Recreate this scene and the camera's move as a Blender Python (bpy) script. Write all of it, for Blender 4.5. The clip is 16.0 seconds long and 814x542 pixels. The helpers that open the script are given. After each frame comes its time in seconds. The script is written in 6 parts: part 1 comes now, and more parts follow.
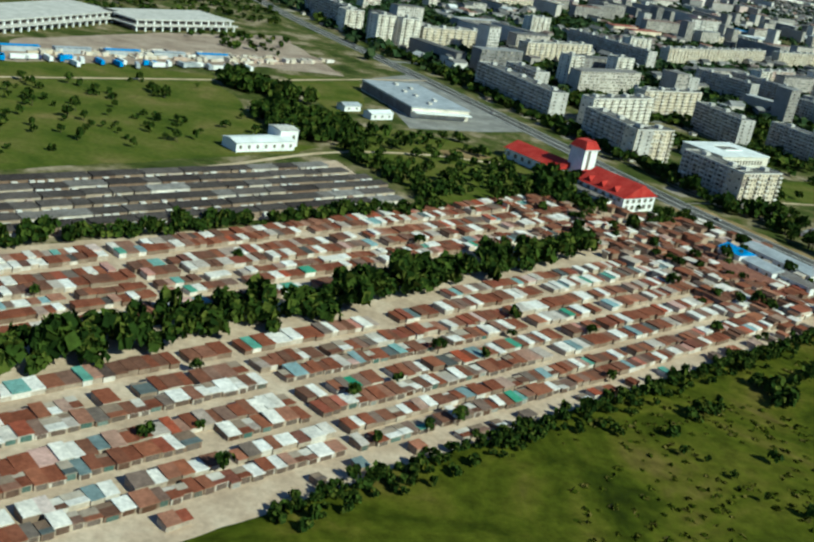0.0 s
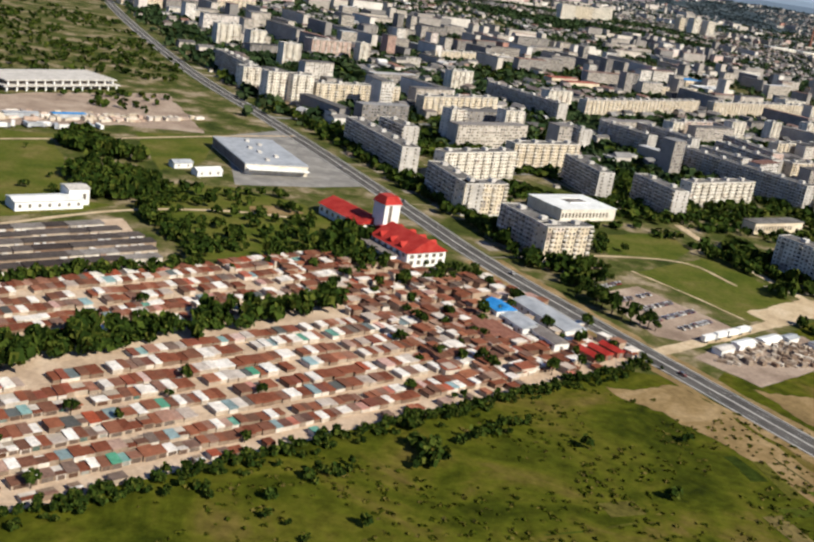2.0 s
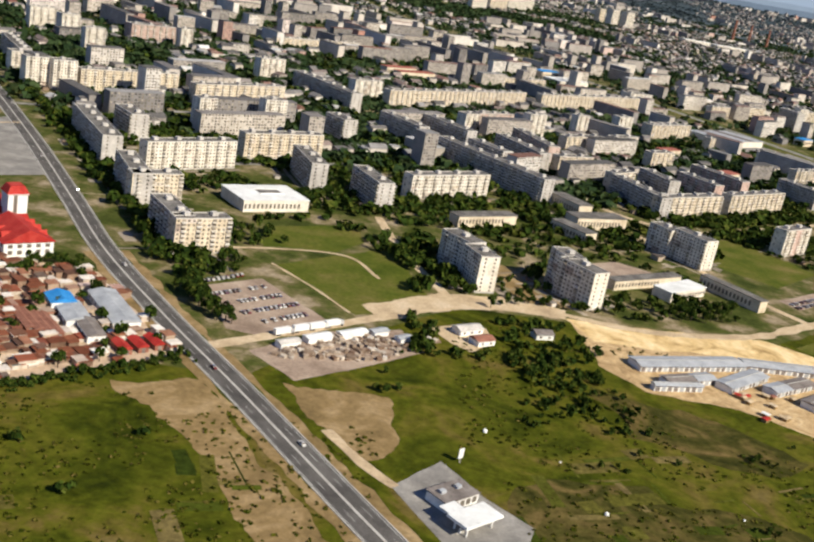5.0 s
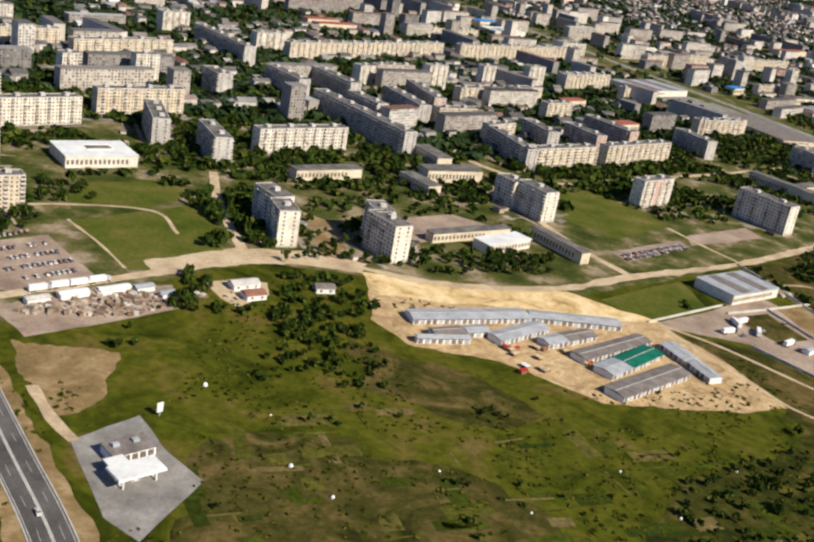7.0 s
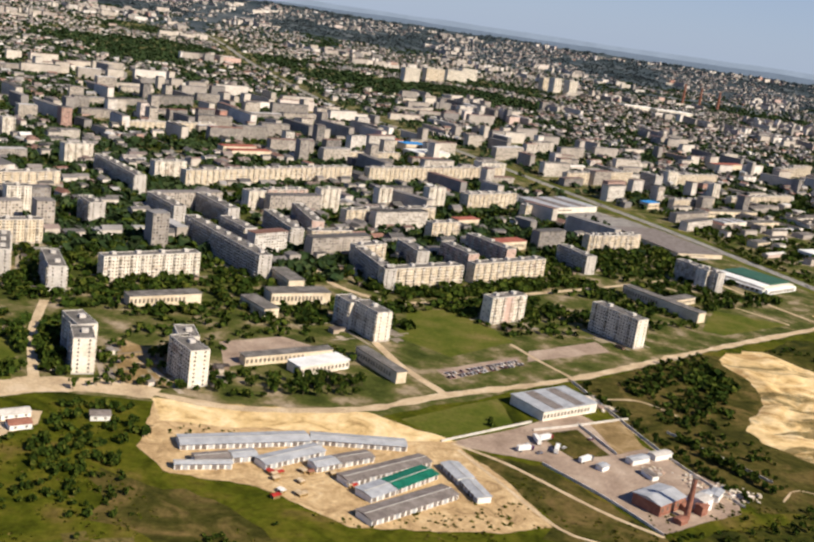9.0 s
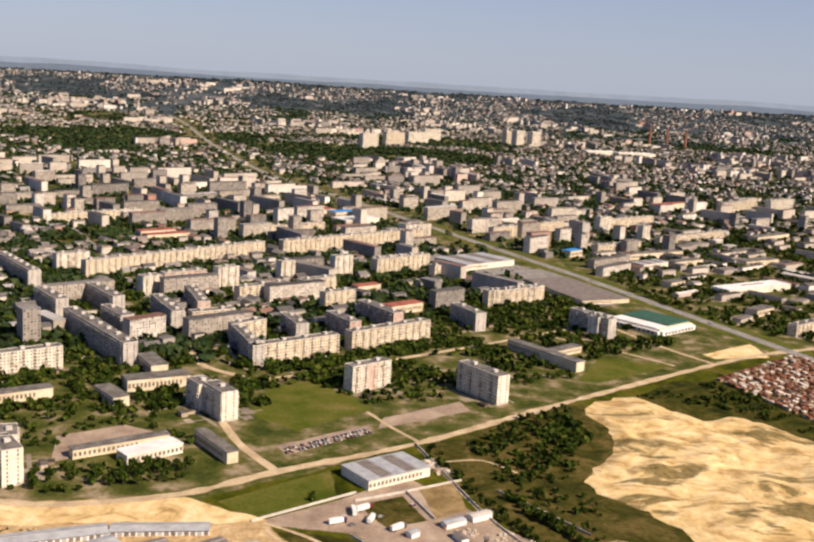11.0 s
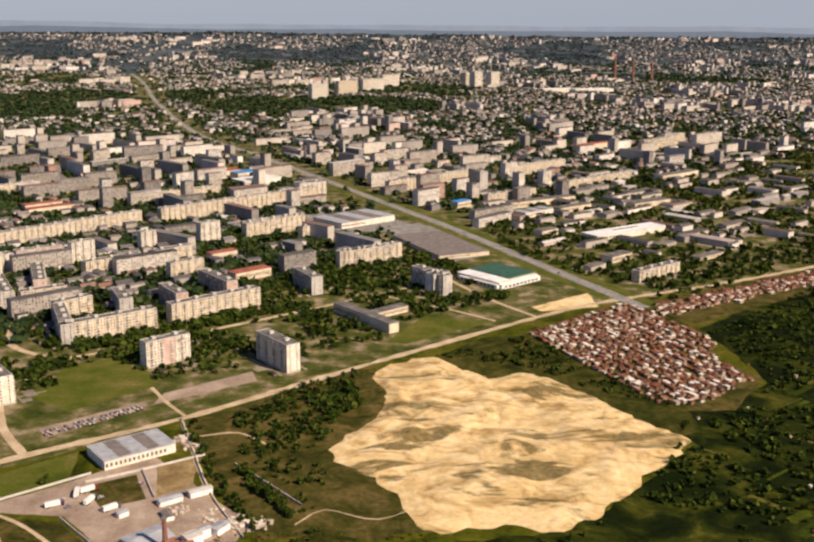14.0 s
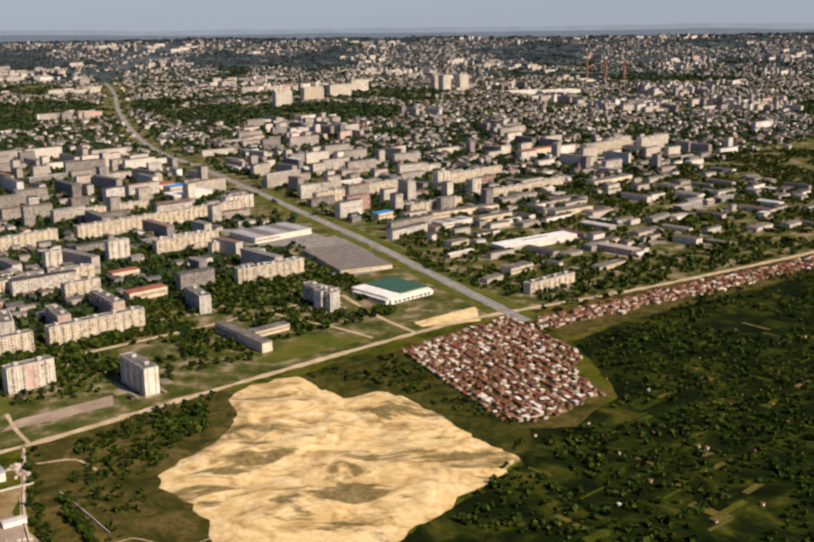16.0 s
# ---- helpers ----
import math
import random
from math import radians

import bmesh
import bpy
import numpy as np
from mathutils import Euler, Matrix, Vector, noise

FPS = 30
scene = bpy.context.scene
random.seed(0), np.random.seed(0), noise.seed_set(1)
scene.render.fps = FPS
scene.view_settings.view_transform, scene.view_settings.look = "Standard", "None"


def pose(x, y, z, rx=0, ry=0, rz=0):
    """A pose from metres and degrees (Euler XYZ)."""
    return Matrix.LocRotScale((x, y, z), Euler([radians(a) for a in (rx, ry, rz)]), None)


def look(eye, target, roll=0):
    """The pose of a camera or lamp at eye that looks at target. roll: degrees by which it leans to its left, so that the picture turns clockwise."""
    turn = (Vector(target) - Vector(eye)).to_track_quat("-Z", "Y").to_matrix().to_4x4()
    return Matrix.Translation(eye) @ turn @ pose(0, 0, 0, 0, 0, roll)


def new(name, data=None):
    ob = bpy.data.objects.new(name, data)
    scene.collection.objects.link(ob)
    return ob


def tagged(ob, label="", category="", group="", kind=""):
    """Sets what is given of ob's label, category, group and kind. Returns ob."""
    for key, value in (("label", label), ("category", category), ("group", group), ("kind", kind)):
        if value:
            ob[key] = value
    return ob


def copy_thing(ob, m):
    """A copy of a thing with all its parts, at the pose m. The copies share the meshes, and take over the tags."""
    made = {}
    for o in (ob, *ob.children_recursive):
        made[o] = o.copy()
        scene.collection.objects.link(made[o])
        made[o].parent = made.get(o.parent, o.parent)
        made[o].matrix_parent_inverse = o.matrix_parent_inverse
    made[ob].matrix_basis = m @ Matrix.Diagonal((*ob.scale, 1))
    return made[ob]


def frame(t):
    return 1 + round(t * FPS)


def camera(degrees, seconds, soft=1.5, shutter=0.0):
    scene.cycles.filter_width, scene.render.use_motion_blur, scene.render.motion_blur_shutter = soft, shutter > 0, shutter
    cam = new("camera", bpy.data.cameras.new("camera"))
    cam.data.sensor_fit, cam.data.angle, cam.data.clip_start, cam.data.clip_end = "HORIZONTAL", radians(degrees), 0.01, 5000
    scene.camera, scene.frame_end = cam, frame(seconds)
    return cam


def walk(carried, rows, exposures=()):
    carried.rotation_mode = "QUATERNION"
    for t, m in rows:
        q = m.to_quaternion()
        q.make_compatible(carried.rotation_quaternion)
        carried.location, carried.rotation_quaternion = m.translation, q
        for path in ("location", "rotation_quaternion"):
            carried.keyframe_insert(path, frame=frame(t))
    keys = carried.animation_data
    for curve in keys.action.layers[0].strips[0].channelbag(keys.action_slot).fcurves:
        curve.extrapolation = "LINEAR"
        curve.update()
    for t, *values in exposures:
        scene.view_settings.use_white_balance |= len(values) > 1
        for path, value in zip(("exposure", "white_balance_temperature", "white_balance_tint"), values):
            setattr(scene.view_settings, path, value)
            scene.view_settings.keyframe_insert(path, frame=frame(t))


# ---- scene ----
PATH = [
    (0.0, 0.01, 0.00, 81.70, 69.822, -10.006, 1.585),
    (0.5, 18.86, 0.97, 85.36, 71.156, -9.775, 1.885),
    (1.0, 37.72, 1.89, 89.01, 71.484, -9.398, 2.148),
    (1.5, 56.58, 2.74, 92.65, 71.531, -9.067, 2.442),
    (2.0, 75.45, 3.54, 96.29, 72.409, -9.152, 2.858),
    (2.5, 94.32, 4.28, 99.91, 73.886, -9.423, 2.905),
    (3.0, 113.19, 4.95, 103.51, 73.889, -9.374, 2.685),
    (3.5, 132.06, 5.57, 107.11, 75.103, -9.531, 2.254),
    (4.0, 150.94, 6.13, 110.69, 75.819, -9.775, 1.603),
    (4.5, 169.82, 6.62, 114.26, 73.701, -10.220, 0.990),
    (4.7, 177.37, 6.80, 115.68, 72.931, -10.424, 0.888),
    (6.8, 256.73, 8.09, 130.47, 69.020, -9.615, 1.153),
    (7.0, 264.29, 8.16, 131.86, 69.246, -9.701, 1.283),
    (7.5, 283.20, 8.28, 135.33, 70.576, -9.682, 1.382),
    (8.0, 302.12, 8.33, 138.77, 72.597, -9.440, 1.452),
    (8.5, 321.04, 8.31, 142.20, 74.482, -9.125, 1.242),
    (9.0, 339.96, 8.24, 145.61, 75.931, -8.328, 0.964),
    (9.2, 347.53, 8.19, 146.96, 76.501, -8.186, 0.706),
    (11.3, 427.10, 7.02, 160.99, 79.514, -3.043, 0.303),
    (11.5, 434.68, 6.84, 162.30, 79.557, -2.902, 0.310),
    (12.0, 453.65, 6.36, 165.56, 79.338, -2.503, 0.255),
    (12.5, 472.62, 5.81, 168.80, 78.649, -2.000, 0.178),
    (13.0, 491.59, 5.19, 172.01, 77.534, -1.531, 0.140),
    (13.5, 510.58, 4.51, 175.20, 76.458, -0.914, 0.132),
    (14.0, 529.58, 3.75, 178.35, 76.109, -0.518, 0.094),
    (14.5, 548.58, 2.92, 181.48, 75.834, -0.177, 0.048),
    (15.0, 567.59, 2.02, 184.58, 75.694, 0.179, -0.036),
    (15.5, 586.61, 1.04, 187.64, 75.784, 0.385, -0.060),
    (16.0, 605.63, -0.00, 190.68, 76.095, 0.550, -0.135),
]
cam = camera(43.5, 16.0, soft=2.5)
EXPOSURES = [(0.0, 0.28, 5200, -22), (0.5, 0.42, 5450, -8), (1.5, 0.48, 5900, 4), (3.5, 0.60, 6250, 5), (7.0, 0.46, 6150, 6), (9.0, 0.58, 6400, 9), (11.5, 0.58, 7100, 15), (14.5, 0.40, 7100, 15), (16.0, 0.38, 6900, 12)]
walk(cam, [(t, pose(x, y, z, rx, ry, rz)) for t, x, y, z, rx, ry, rz in PATH], EXPOSURES)

# ---- sky and sun: afternoon light from the south-east of the blocks, hazy blue sky
SUN_EL, SUN_AZ = 38.0, -36.0      # degrees; azimuth of the direction towards the sun, from +x
world = bpy.data.worlds.new("sky")
scene.world = world
world.use_nodes = True
wn = world.node_tree
sky = wn.nodes.new("ShaderNodeTexSky")
sky.sky_type, sky.sun_disc = "NISHITA", False
sky.sun_elevation, sky.sun_rotation = radians(SUN_EL), radians(90 - SUN_AZ)
sky.air_density, sky.dust_density, sky.ozone_density, sky.altitude = 1.0, 0.4, 4.0, 200
wn.nodes["Background"].inputs[1].default_value = 0.058
haze = wn.nodes.new("ShaderNodeMix")     # thin grey-blue summer haze over the whole sky
haze.data_type, haze.blend_type = "RGBA", "MULTIPLY"
haze.inputs[0].default_value, haze.inputs[7].default_value = 1.0, (0.84, 0.89, 1.14, 1)
wn.links.new(sky.outputs[0], haze.inputs[6])
up = wn.nodes.new("ShaderNodeSeparateXYZ")
wn.links.new(wn.nodes.new("ShaderNodeTexCoord").outputs["Generated"], up.inputs[0])
low = wn.nodes.new("ShaderNodeMapRange")      # the sky pales towards the horizon
low.inputs[1].default_value, low.inputs[2].default_value, low.inputs[3].default_value, low.inputs[4].default_value = -0.02, 0.30, 0.85, 0.0
wn.links.new(up.outputs[2], low.inputs[0])
pale = wn.nodes.new("ShaderNodeMix")
pale.data_type = "RGBA"
pale.inputs[7].default_value = (4.9, 5.8, 7.5, 1)
wn.links.new(low.outputs[0], pale.inputs[0])
wn.links.new(haze.outputs[2], pale.inputs[6])
wn.links.new(pale.outputs[2], wn.nodes["Background"].inputs[0])
sun = new("sun", bpy.data.lights.new("sun", "SUN"))
sun.data.energy, sun.data.angle, sun.data.color = 5.0, radians(0.6), (1.0, 0.87, 0.70)
a, e = radians(SUN_AZ), radians(SUN_EL)
sun.matrix_world = look((math.cos(e) * math.cos(a) * 500, math.cos(e) * math.sin(a) * 500, math.sin(e) * 500), (0, 0, 0))


# ---- materials
def ramp_node(nt, stops, fac):
    r = nt.nodes.new("ShaderNodeValToRGB")
    el = r.color_ramp.elements
    while len(el) < len(stops):
        el.new(0.5)
    for i, (p, c) in enumerate(stops):
        el[i].position, el[i].color = p, (*c, 1)
    nt.links.new(fac, r.inputs[0])
    return r.outputs[0]


def noise_node(nt, scale, detail=4.0, rough=0.6, vec=None, warp=0.0):
    n = nt.nodes.new("ShaderNodeTexNoise")
    n.inputs["Scale"].default_value, n.inputs["Detail"].default_value, n.inputs["Roughness"].default_value = scale, detail, rough
    n.inputs["Distortion"].default_value = warp
    if vec is not None:
        nt.links.new(vec, n.inputs["Vector"])
    return n.outputs[0]


def mix_node(nt, kind, fac, a, b):
    m = nt.nodes.new("ShaderNodeMix")
    m.data_type, m.blend_type = "RGBA", kind
    for sock, v in ((m.inputs[0], fac), (m.inputs[6], a), (m.inputs[7], b)):
        if hasattr(v, "links"):
            nt.links.new(v, sock)
        elif isinstance(v, tuple):
            sock.default_value = (*v, 1)
        else:
            sock.default_value = v
    return m.outputs[2]


def surface(name, stops, scale=0.08, fine=1.2, rough=0.9, metal=0.0, bump=0.3, vary=None, fine_amount=0.5, spec=0.04, warp=0.0):
    """A procedural surface: a colour ramp over coarse noise, fine grain over it, bump, and optional tones by piece ('object' or 'island')."""
    m = bpy.data.materials.new(name)
    m.use_nodes = True
    nt = m.node_tree
    b = nt.nodes["Principled BSDF"]
    b.inputs["Roughness"].default_value, b.inputs["Metallic"].default_value = rough, metal
    b.inputs["Specular IOR Level"].default_value = spec
    geo = nt.nodes.new("ShaderNodeNewGeometry")
    pos = geo.outputs["Position"]
    coarse = noise_node(nt, scale, 5, 0.62, pos, warp)
    grain = noise_node(nt, fine, 4, 0.7, pos)
    if vary:
        if vary == "island":
            rnd = geo.outputs["Random Per Island"]
        else:
            rnd = nt.nodes.new("ShaderNodeObjectInfo").outputs["Random"]
        col = ramp_node(nt, stops, rnd)
        r2 = ramp_node(nt, [(0.3, (0.62, 0.60, 0.58)), (0.7, (1.15, 1.12, 1.1))], coarse)
        col = mix_node(nt, "MULTIPLY", 0.8, col, r2)
    else:
        col = ramp_node(nt, stops, coarse)
    g = ramp_node(nt, [(0.3, (0.45, 0.45, 0.45)), (0.7, (1.35, 1.35, 1.35))], grain)
    col = mix_node(nt, "MULTIPLY", fine_amount, col, g)
    nt.links.new(col, b.inputs["Base Color"])
    if bump:
        bn = nt.nodes.new("ShaderNodeBump")
        bn.inputs["Strength"].default_value, bn.inputs["Distance"].default_value = bump, 0.25
        nt.links.new(grain, bn.inputs["Height"])
        nt.links.new(bn.outputs[0], b.inputs["Normal"])
    return m


GRASS = surface("meadow_grass", [(0.28, (0.012, 0.017, 0.002)), (0.40, (0.038, 0.047, 0.003)), (0.49, (0.070, 0.077, 0.006)), (0.56, (0.092, 0.088, 0.010)), (0.64, (0.122, 0.094, 0.022)), (0.76, (0.16, 0.12, 0.045))], 0.032, 0.3, 0.95, bump=0.7, fine_amount=0.8, warp=1.0)
GRASS_DARK = surface("scrub_grass", [(0.32, (0.003, 0.006, 0.001)), (0.48, (0.009, 0.015, 0.002)), (0.58, (0.028, 0.036, 0.004)), (0.68, (0.075, 0.072, 0.010)), (0.80, (0.11, 0.085, 0.024))], 0.04, 0.35, 0.95, bump=0.6, fine_amount=0.8, warp=0.8)
LAWN = surface("mown_lawn", [(0.32, (0.050, 0.070, 0.008)), (0.46, (0.084, 0.098, 0.014)), (0.58, (0.115, 0.112, 0.024)), (0.72, (0.18, 0.14, 0.05))], 0.05, 0.6, 0.95, bump=0.4, fine_amount=0.5)
CITY_GROUND = surface("city_ground", [(0.34, (0.034, 0.046, 0.009)), (0.46, (0.070, 0.080, 0.018)), (0.54, (0.135, 0.118, 0.048)), (0.62, (0.27, 0.215, 0.135)), (0.75, (0.38, 0.31, 0.22))], 0.06, 0.5, 0.95, bump=0.3, fine_amount=0.6)
SAND = surface("dug_sand", [(0.28, (0.30, 0.20, 0.085)), (0.40, (0.58, 0.41, 0.19)), (0.55, (0.74, 0.56, 0.30)), (0.75, (0.80, 0.67, 0.44))], 0.05, 0.35, 0.95, bump=0.8, fine_amount=0.35, warp=2.0)
DIRT = surface("dirt_track", [(0.3, (0.36, 0.27, 0.17)), (0.5, (0.50, 0.385, 0.245)), (0.7, (0.60, 0.485, 0.34))], 0.1, 0.8, 0.95, bump=0.3, fine_amount=0.35)
BARE = surface("bare_soil", [(0.3, (0.15, 0.105, 0.045)), (0.5, (0.24, 0.165, 0.075)), (0.7, (0.36, 0.26, 0.14))], 0.07, 0.6, 0.95, bump=0.4, fine_amount=0.5, warp=1.0)
LANE = surface("lane_dust", [(0.3, (0.36, 0.265, 0.185)), (0.5, (0.48, 0.36, 0.255)), (0.7, (0.58, 0.46, 0.34))], 0.12, 0.9, 0.95, bump=0.2, fine_amount=0.35)
ASPHALT = surface("asphalt", [(0.3, (0.060, 0.056, 0.053)), (0.5, (0.095, 0.088, 0.082)), (0.7, (0.14, 0.13, 0.12))], 0.1, 1.5, 0.9, bump=0.15, fine_amount=0.4)
PAVING = surface("worn_paving", [(0.3, (0.16, 0.15, 0.14)), (0.5, (0.24, 0.225, 0.205)), (0.7, (0.34, 0.32, 0.29))], 0.12, 1.2, 0.9, bump=0.15, fine_amount=0.35)
LOT = surface("dusty_lot", [(0.3, (0.22, 0.16, 0.12)), (0.5, (0.33, 0.25, 0.19)), (0.7, (0.44, 0.35, 0.27))], 0.08, 0.9, 0.95, bump=0.2, fine_amount=0.45)
PAINT = surface("road_paint", [(0.3, (0.26, 0.25, 0.23)), (0.7, (0.5, 0.49, 0.46))], 0.5, 3, 0.8, bump=0, fine_amount=0.3)
KERB = surface("kerb_concrete", [(0.3, (0.35, 0.33, 0.30)), (0.7, (0.52, 0.50, 0.46))], 0.3, 3, 0.9, bump=0.1)

WALLS = {
    "cream": surface("cream_panel", [(0.3, (0.50, 0.41, 0.29)), (0.5, (0.63, 0.53, 0.39)), (0.7, (0.72, 0.63, 0.49))], 0.15, 0.9, 0.9, bump=0.15, fine_amount=0.35),
    "white": surface("white_panel", [(0.3, (0.54, 0.48, 0.39)), (0.5, (0.69, 0.63, 0.53)), (0.7, (0.78, 0.73, 0.64))], 0.15, 0.9, 0.9, bump=0.15, fine_amount=0.35),
    "grey": surface("grey_panel", [(0.3, (0.35, 0.32, 0.29)), (0.5, (0.46, 0.425, 0.385)), (0.7, (0.58, 0.54, 0.495))], 0.15, 0.9, 0.9, bump=0.15, fine_amount=0.4),
    "pink": surface("pink_panel", [(0.3, (0.38, 0.27, 0.22)), (0.5, (0.50, 0.36, 0.30)), (0.7, (0.60, 0.46, 0.39))], 0.15, 0.9, 0.9, bump=0.15, fine_amount=0.35),
}
ROOFING = surface("bitumen_roof", [(0.3, (0.080, 0.074, 0.068)), (0.5, (0.145, 0.135, 0.124)), (0.7, (0.25, 0.232, 0.212))], 0.18, 0.8, 0.95, bump=0.2, fine_amount=0.5)
ROOF_WHITE = surface("white_membrane_roof", [(0.3, (0.58, 0.58, 0.56)), (0.7, (0.80, 0.80, 0.78))], 0.15, 0.8, 0.8, bump=0.1, fine_amount=0.2)
TRIM = surface("parapet_concrete", [(0.3, (0.42, 0.39, 0.35)), (0.7, (0.62, 0.58, 0.53))], 0.3, 1.5, 0.9, bump=0.1)
BALCONY = surface("balcony_panel", [(0.0, (0.42, 0.37, 0.30)), (0.5, (0.60, 0.55, 0.47)), (1.0, (0.72, 0.69, 0.64))], 0.3, 1.5, 0.85, bump=0.1, vary="island")
GLASS = surface("dark_window_glass", [(0.0, (0.04, 0.038, 0.036)), (0.4, (0.10, 0.09, 0.08)), (0.7, (0.22, 0.19, 0.155)), (1.0, (0.42, 0.37, 0.30))], 0.3, 1.0, 0.15, bump=0, vary="island", spec=0.5, fine_amount=0.2)
BARK = surface("bark", [(0.3, (0.05, 0.035, 0.025)), (0.7, (0.11, 0.085, 0.06))], 1.0, 5.0, 0.95)
LEAF = surface("foliage", [(0.0, (0.011, 0.022, 0.004)), (0.4, (0.025, 0.045, 0.007)), (0.8, (0.050, 0.074, 0.011)), (1.0, (0.092, 0.104, 0.018))], 0.25, 1.2, 0.8, bump=0, vary="island", fine_amount=0.5, spec=0.03)
# near foliage made bluer and paler, so that distance haze is in the colour
LEAF_FAR = surface("haze_tinted_foliage", [(0.0, (0.018, 0.034, 0.014)), (0.6, (0.030, 0.052, 0.020)), (1.0, (0.055, 0.075, 0.030))], 0.05, 0.4, 0.9, bump=0, vary="island", fine_amount=0.5, spec=0.02)
RUST_ROOF = surface("garage_roof", [(0.0, (0.16, 0.055, 0.032)), (0.18, (0.23, 0.080, 0.045)), (0.30, (0.14, 0.075, 0.052)), (0.42, (0.28, 0.105, 0.058)), (0.50, (0.16, 0.13, 0.11)), (0.58, (0.35, 0.145, 0.085)), (0.64, (0.40, 0.33, 0.28)), (0.70, (0.74, 0.69, 0.62)), (0.85, (0.80, 0.77, 0.72)), (0.87, (0.36, 0.085, 0.042)), (0.93, (0.08, 0.068, 0.060)), (0.97, (0.30, 0.42, 0.44)), (1.0, (0.07, 0.28, 0.16))], 0.4, 1.5, 0.85, bump=0.2, vary="object", fine_amount=0.5)
RUST_ROOF_STUFF = surface("garage_roof_far", [(0.0, (0.16, 0.055, 0.032)), (0.18, (0.23, 0.080, 0.045)), (0.30, (0.14, 0.075, 0.052)), (0.42, (0.28, 0.105, 0.058)), (0.50, (0.16, 0.13, 0.11)), (0.58, (0.35, 0.145, 0.085)), (0.64, (0.40, 0.33, 0.28)), (0.70, (0.74, 0.69, 0.62)), (0.85, (0.80, 0.77, 0.72)), (0.87, (0.36, 0.085, 0.042)), (0.93, (0.08, 0.068, 0.060)), (0.97, (0.30, 0.42, 0.44)), (1.0, (0.07, 0.28, 0.16))], 0.4, 1.5, 0.85, bump=0.2, vary="island", fine_amount=0.5)
GARAGE_WALL = surface("garage_wall", [(0.0, (0.18, 0.12, 0.085)), (0.4, (0.30, 0.23, 0.17)), (0.75, (0.46, 0.39, 0.31)), (1.0, (0.68, 0.64, 0.58))], 0.4, 2.0, 0.9, bump=0.2, vary="object", fine_amount=0.4)
GARAGE_WALL_STUFF = surface("garage_wall_far", [(0.0, (0.18, 0.12, 0.085)), (0.4, (0.30, 0.23, 0.17)), (0.75, (0.46, 0.39, 0.31)), (1.0, (0.68, 0.64, 0.58))], 0.4, 2.0, 0.9, bump=0.2, vary="island", fine_amount=0.4)
GARAGE_DOOR = surface("garage_door", [(0.0, (0.10, 0.05, 0.03)), (0.4, (0.16, 0.13, 0.11)), (0.8, (0.13, 0.09, 0.07)), (0.9, (0.08, 0.14, 0.12)), (1.0, (0.35, 0.33, 0.30))], 0.6, 3.0, 0.7, metal=0.0, bump=0.1, vary="object")
OLD_ROOF = surface("slate_sheet_roof", [(0.0, (0.055, 0.045, 0.042)), (0.4, (0.085, 0.072, 0.066)), (0.8, (0.13, 0.11, 0.10)), (1.0, (0.30, 0.28, 0.26))], 0.3, 1.2, 0.9, bump=0.2, vary="island")
RED_ROOF = surface("red_tin_roof", [(0.3, (0.27, 0.022, 0.018)), (0.5, (0.36, 0.035, 0.028)), (0.7, (0.42, 0.06, 0.045))], 0.3, 1.5, 0.6, bump=0.15, fine_amount=0.3)
GREY_TIN = surface("grey_tin_roof", [(0.3, (0.26, 0.27, 0.28)), (0.5, (0.36, 0.37, 0.385)), (0.7, (0.46, 0.47, 0.48))], 0.25, 1.2, 0.55, bump=0.1, fine_amount=0.3, spec=0.4)
BROWN_TIN = surface("dull_brown_roof", [(0.3, (0.13, 0.11, 0.10)), (0.5, (0.19, 0.165, 0.15)), (0.7, (0.26, 0.23, 0.21))], 0.25, 1.2, 0.8, bump=0.1, fine_amount=0.4)
GREEN_TIN = surface("green_tin_roof", [(0.3, (0.010, 0.10, 0.065)), (0.7, (0.02, 0.17, 0.11))], 0.3, 1.2, 0.5, bump=0.1, fine_amount=0.3)
PALE_GREEN = surface("grey_green_roof", [(0.3, (0.030, 0.085, 0.060)), (0.7, (0.055, 0.125, 0.092))], 0.2, 1.2, 0.6, bump=0.1, fine_amount=0.3)
BLUE_TIN = surface("blue_tin_roof", [(0.3, (0.03, 0.19, 0.48)), (0.7, (0.06, 0.28, 0.62))], 0.3, 1.2, 0.5, bump=0.1, fine_amount=0.2)
WHITE_WALL = surface("white_render", [(0.3, (0.66, 0.64, 0.60)), (0.7, (0.82, 0.81, 0.78))], 0.3, 1.5, 0.85, bump=0.1, fine_amount=0.2)
BRICK = surface("red_brick", [(0.3, (0.20, 0.085, 0.06)), (0.7, (0.33, 0.16, 0.11))], 0.4, 2.5, 0.9, bump=0.2)
CAR = surface("car_paint", [(0.0, (0.70, 0.70, 0.68)), (0.3, (0.45, 0.45, 0.46)), (0.5, (0.05, 0.05, 0.055)), (0.7, (0.18, 0.02, 0.02)), (0.85, (0.03, 0.06, 0.16)), (1.0, (0.75, 0.74, 0.70))], 0.5, 2.0, 0.3, bump=0, vary="object", spec=0.5, fine_amount=0.1)
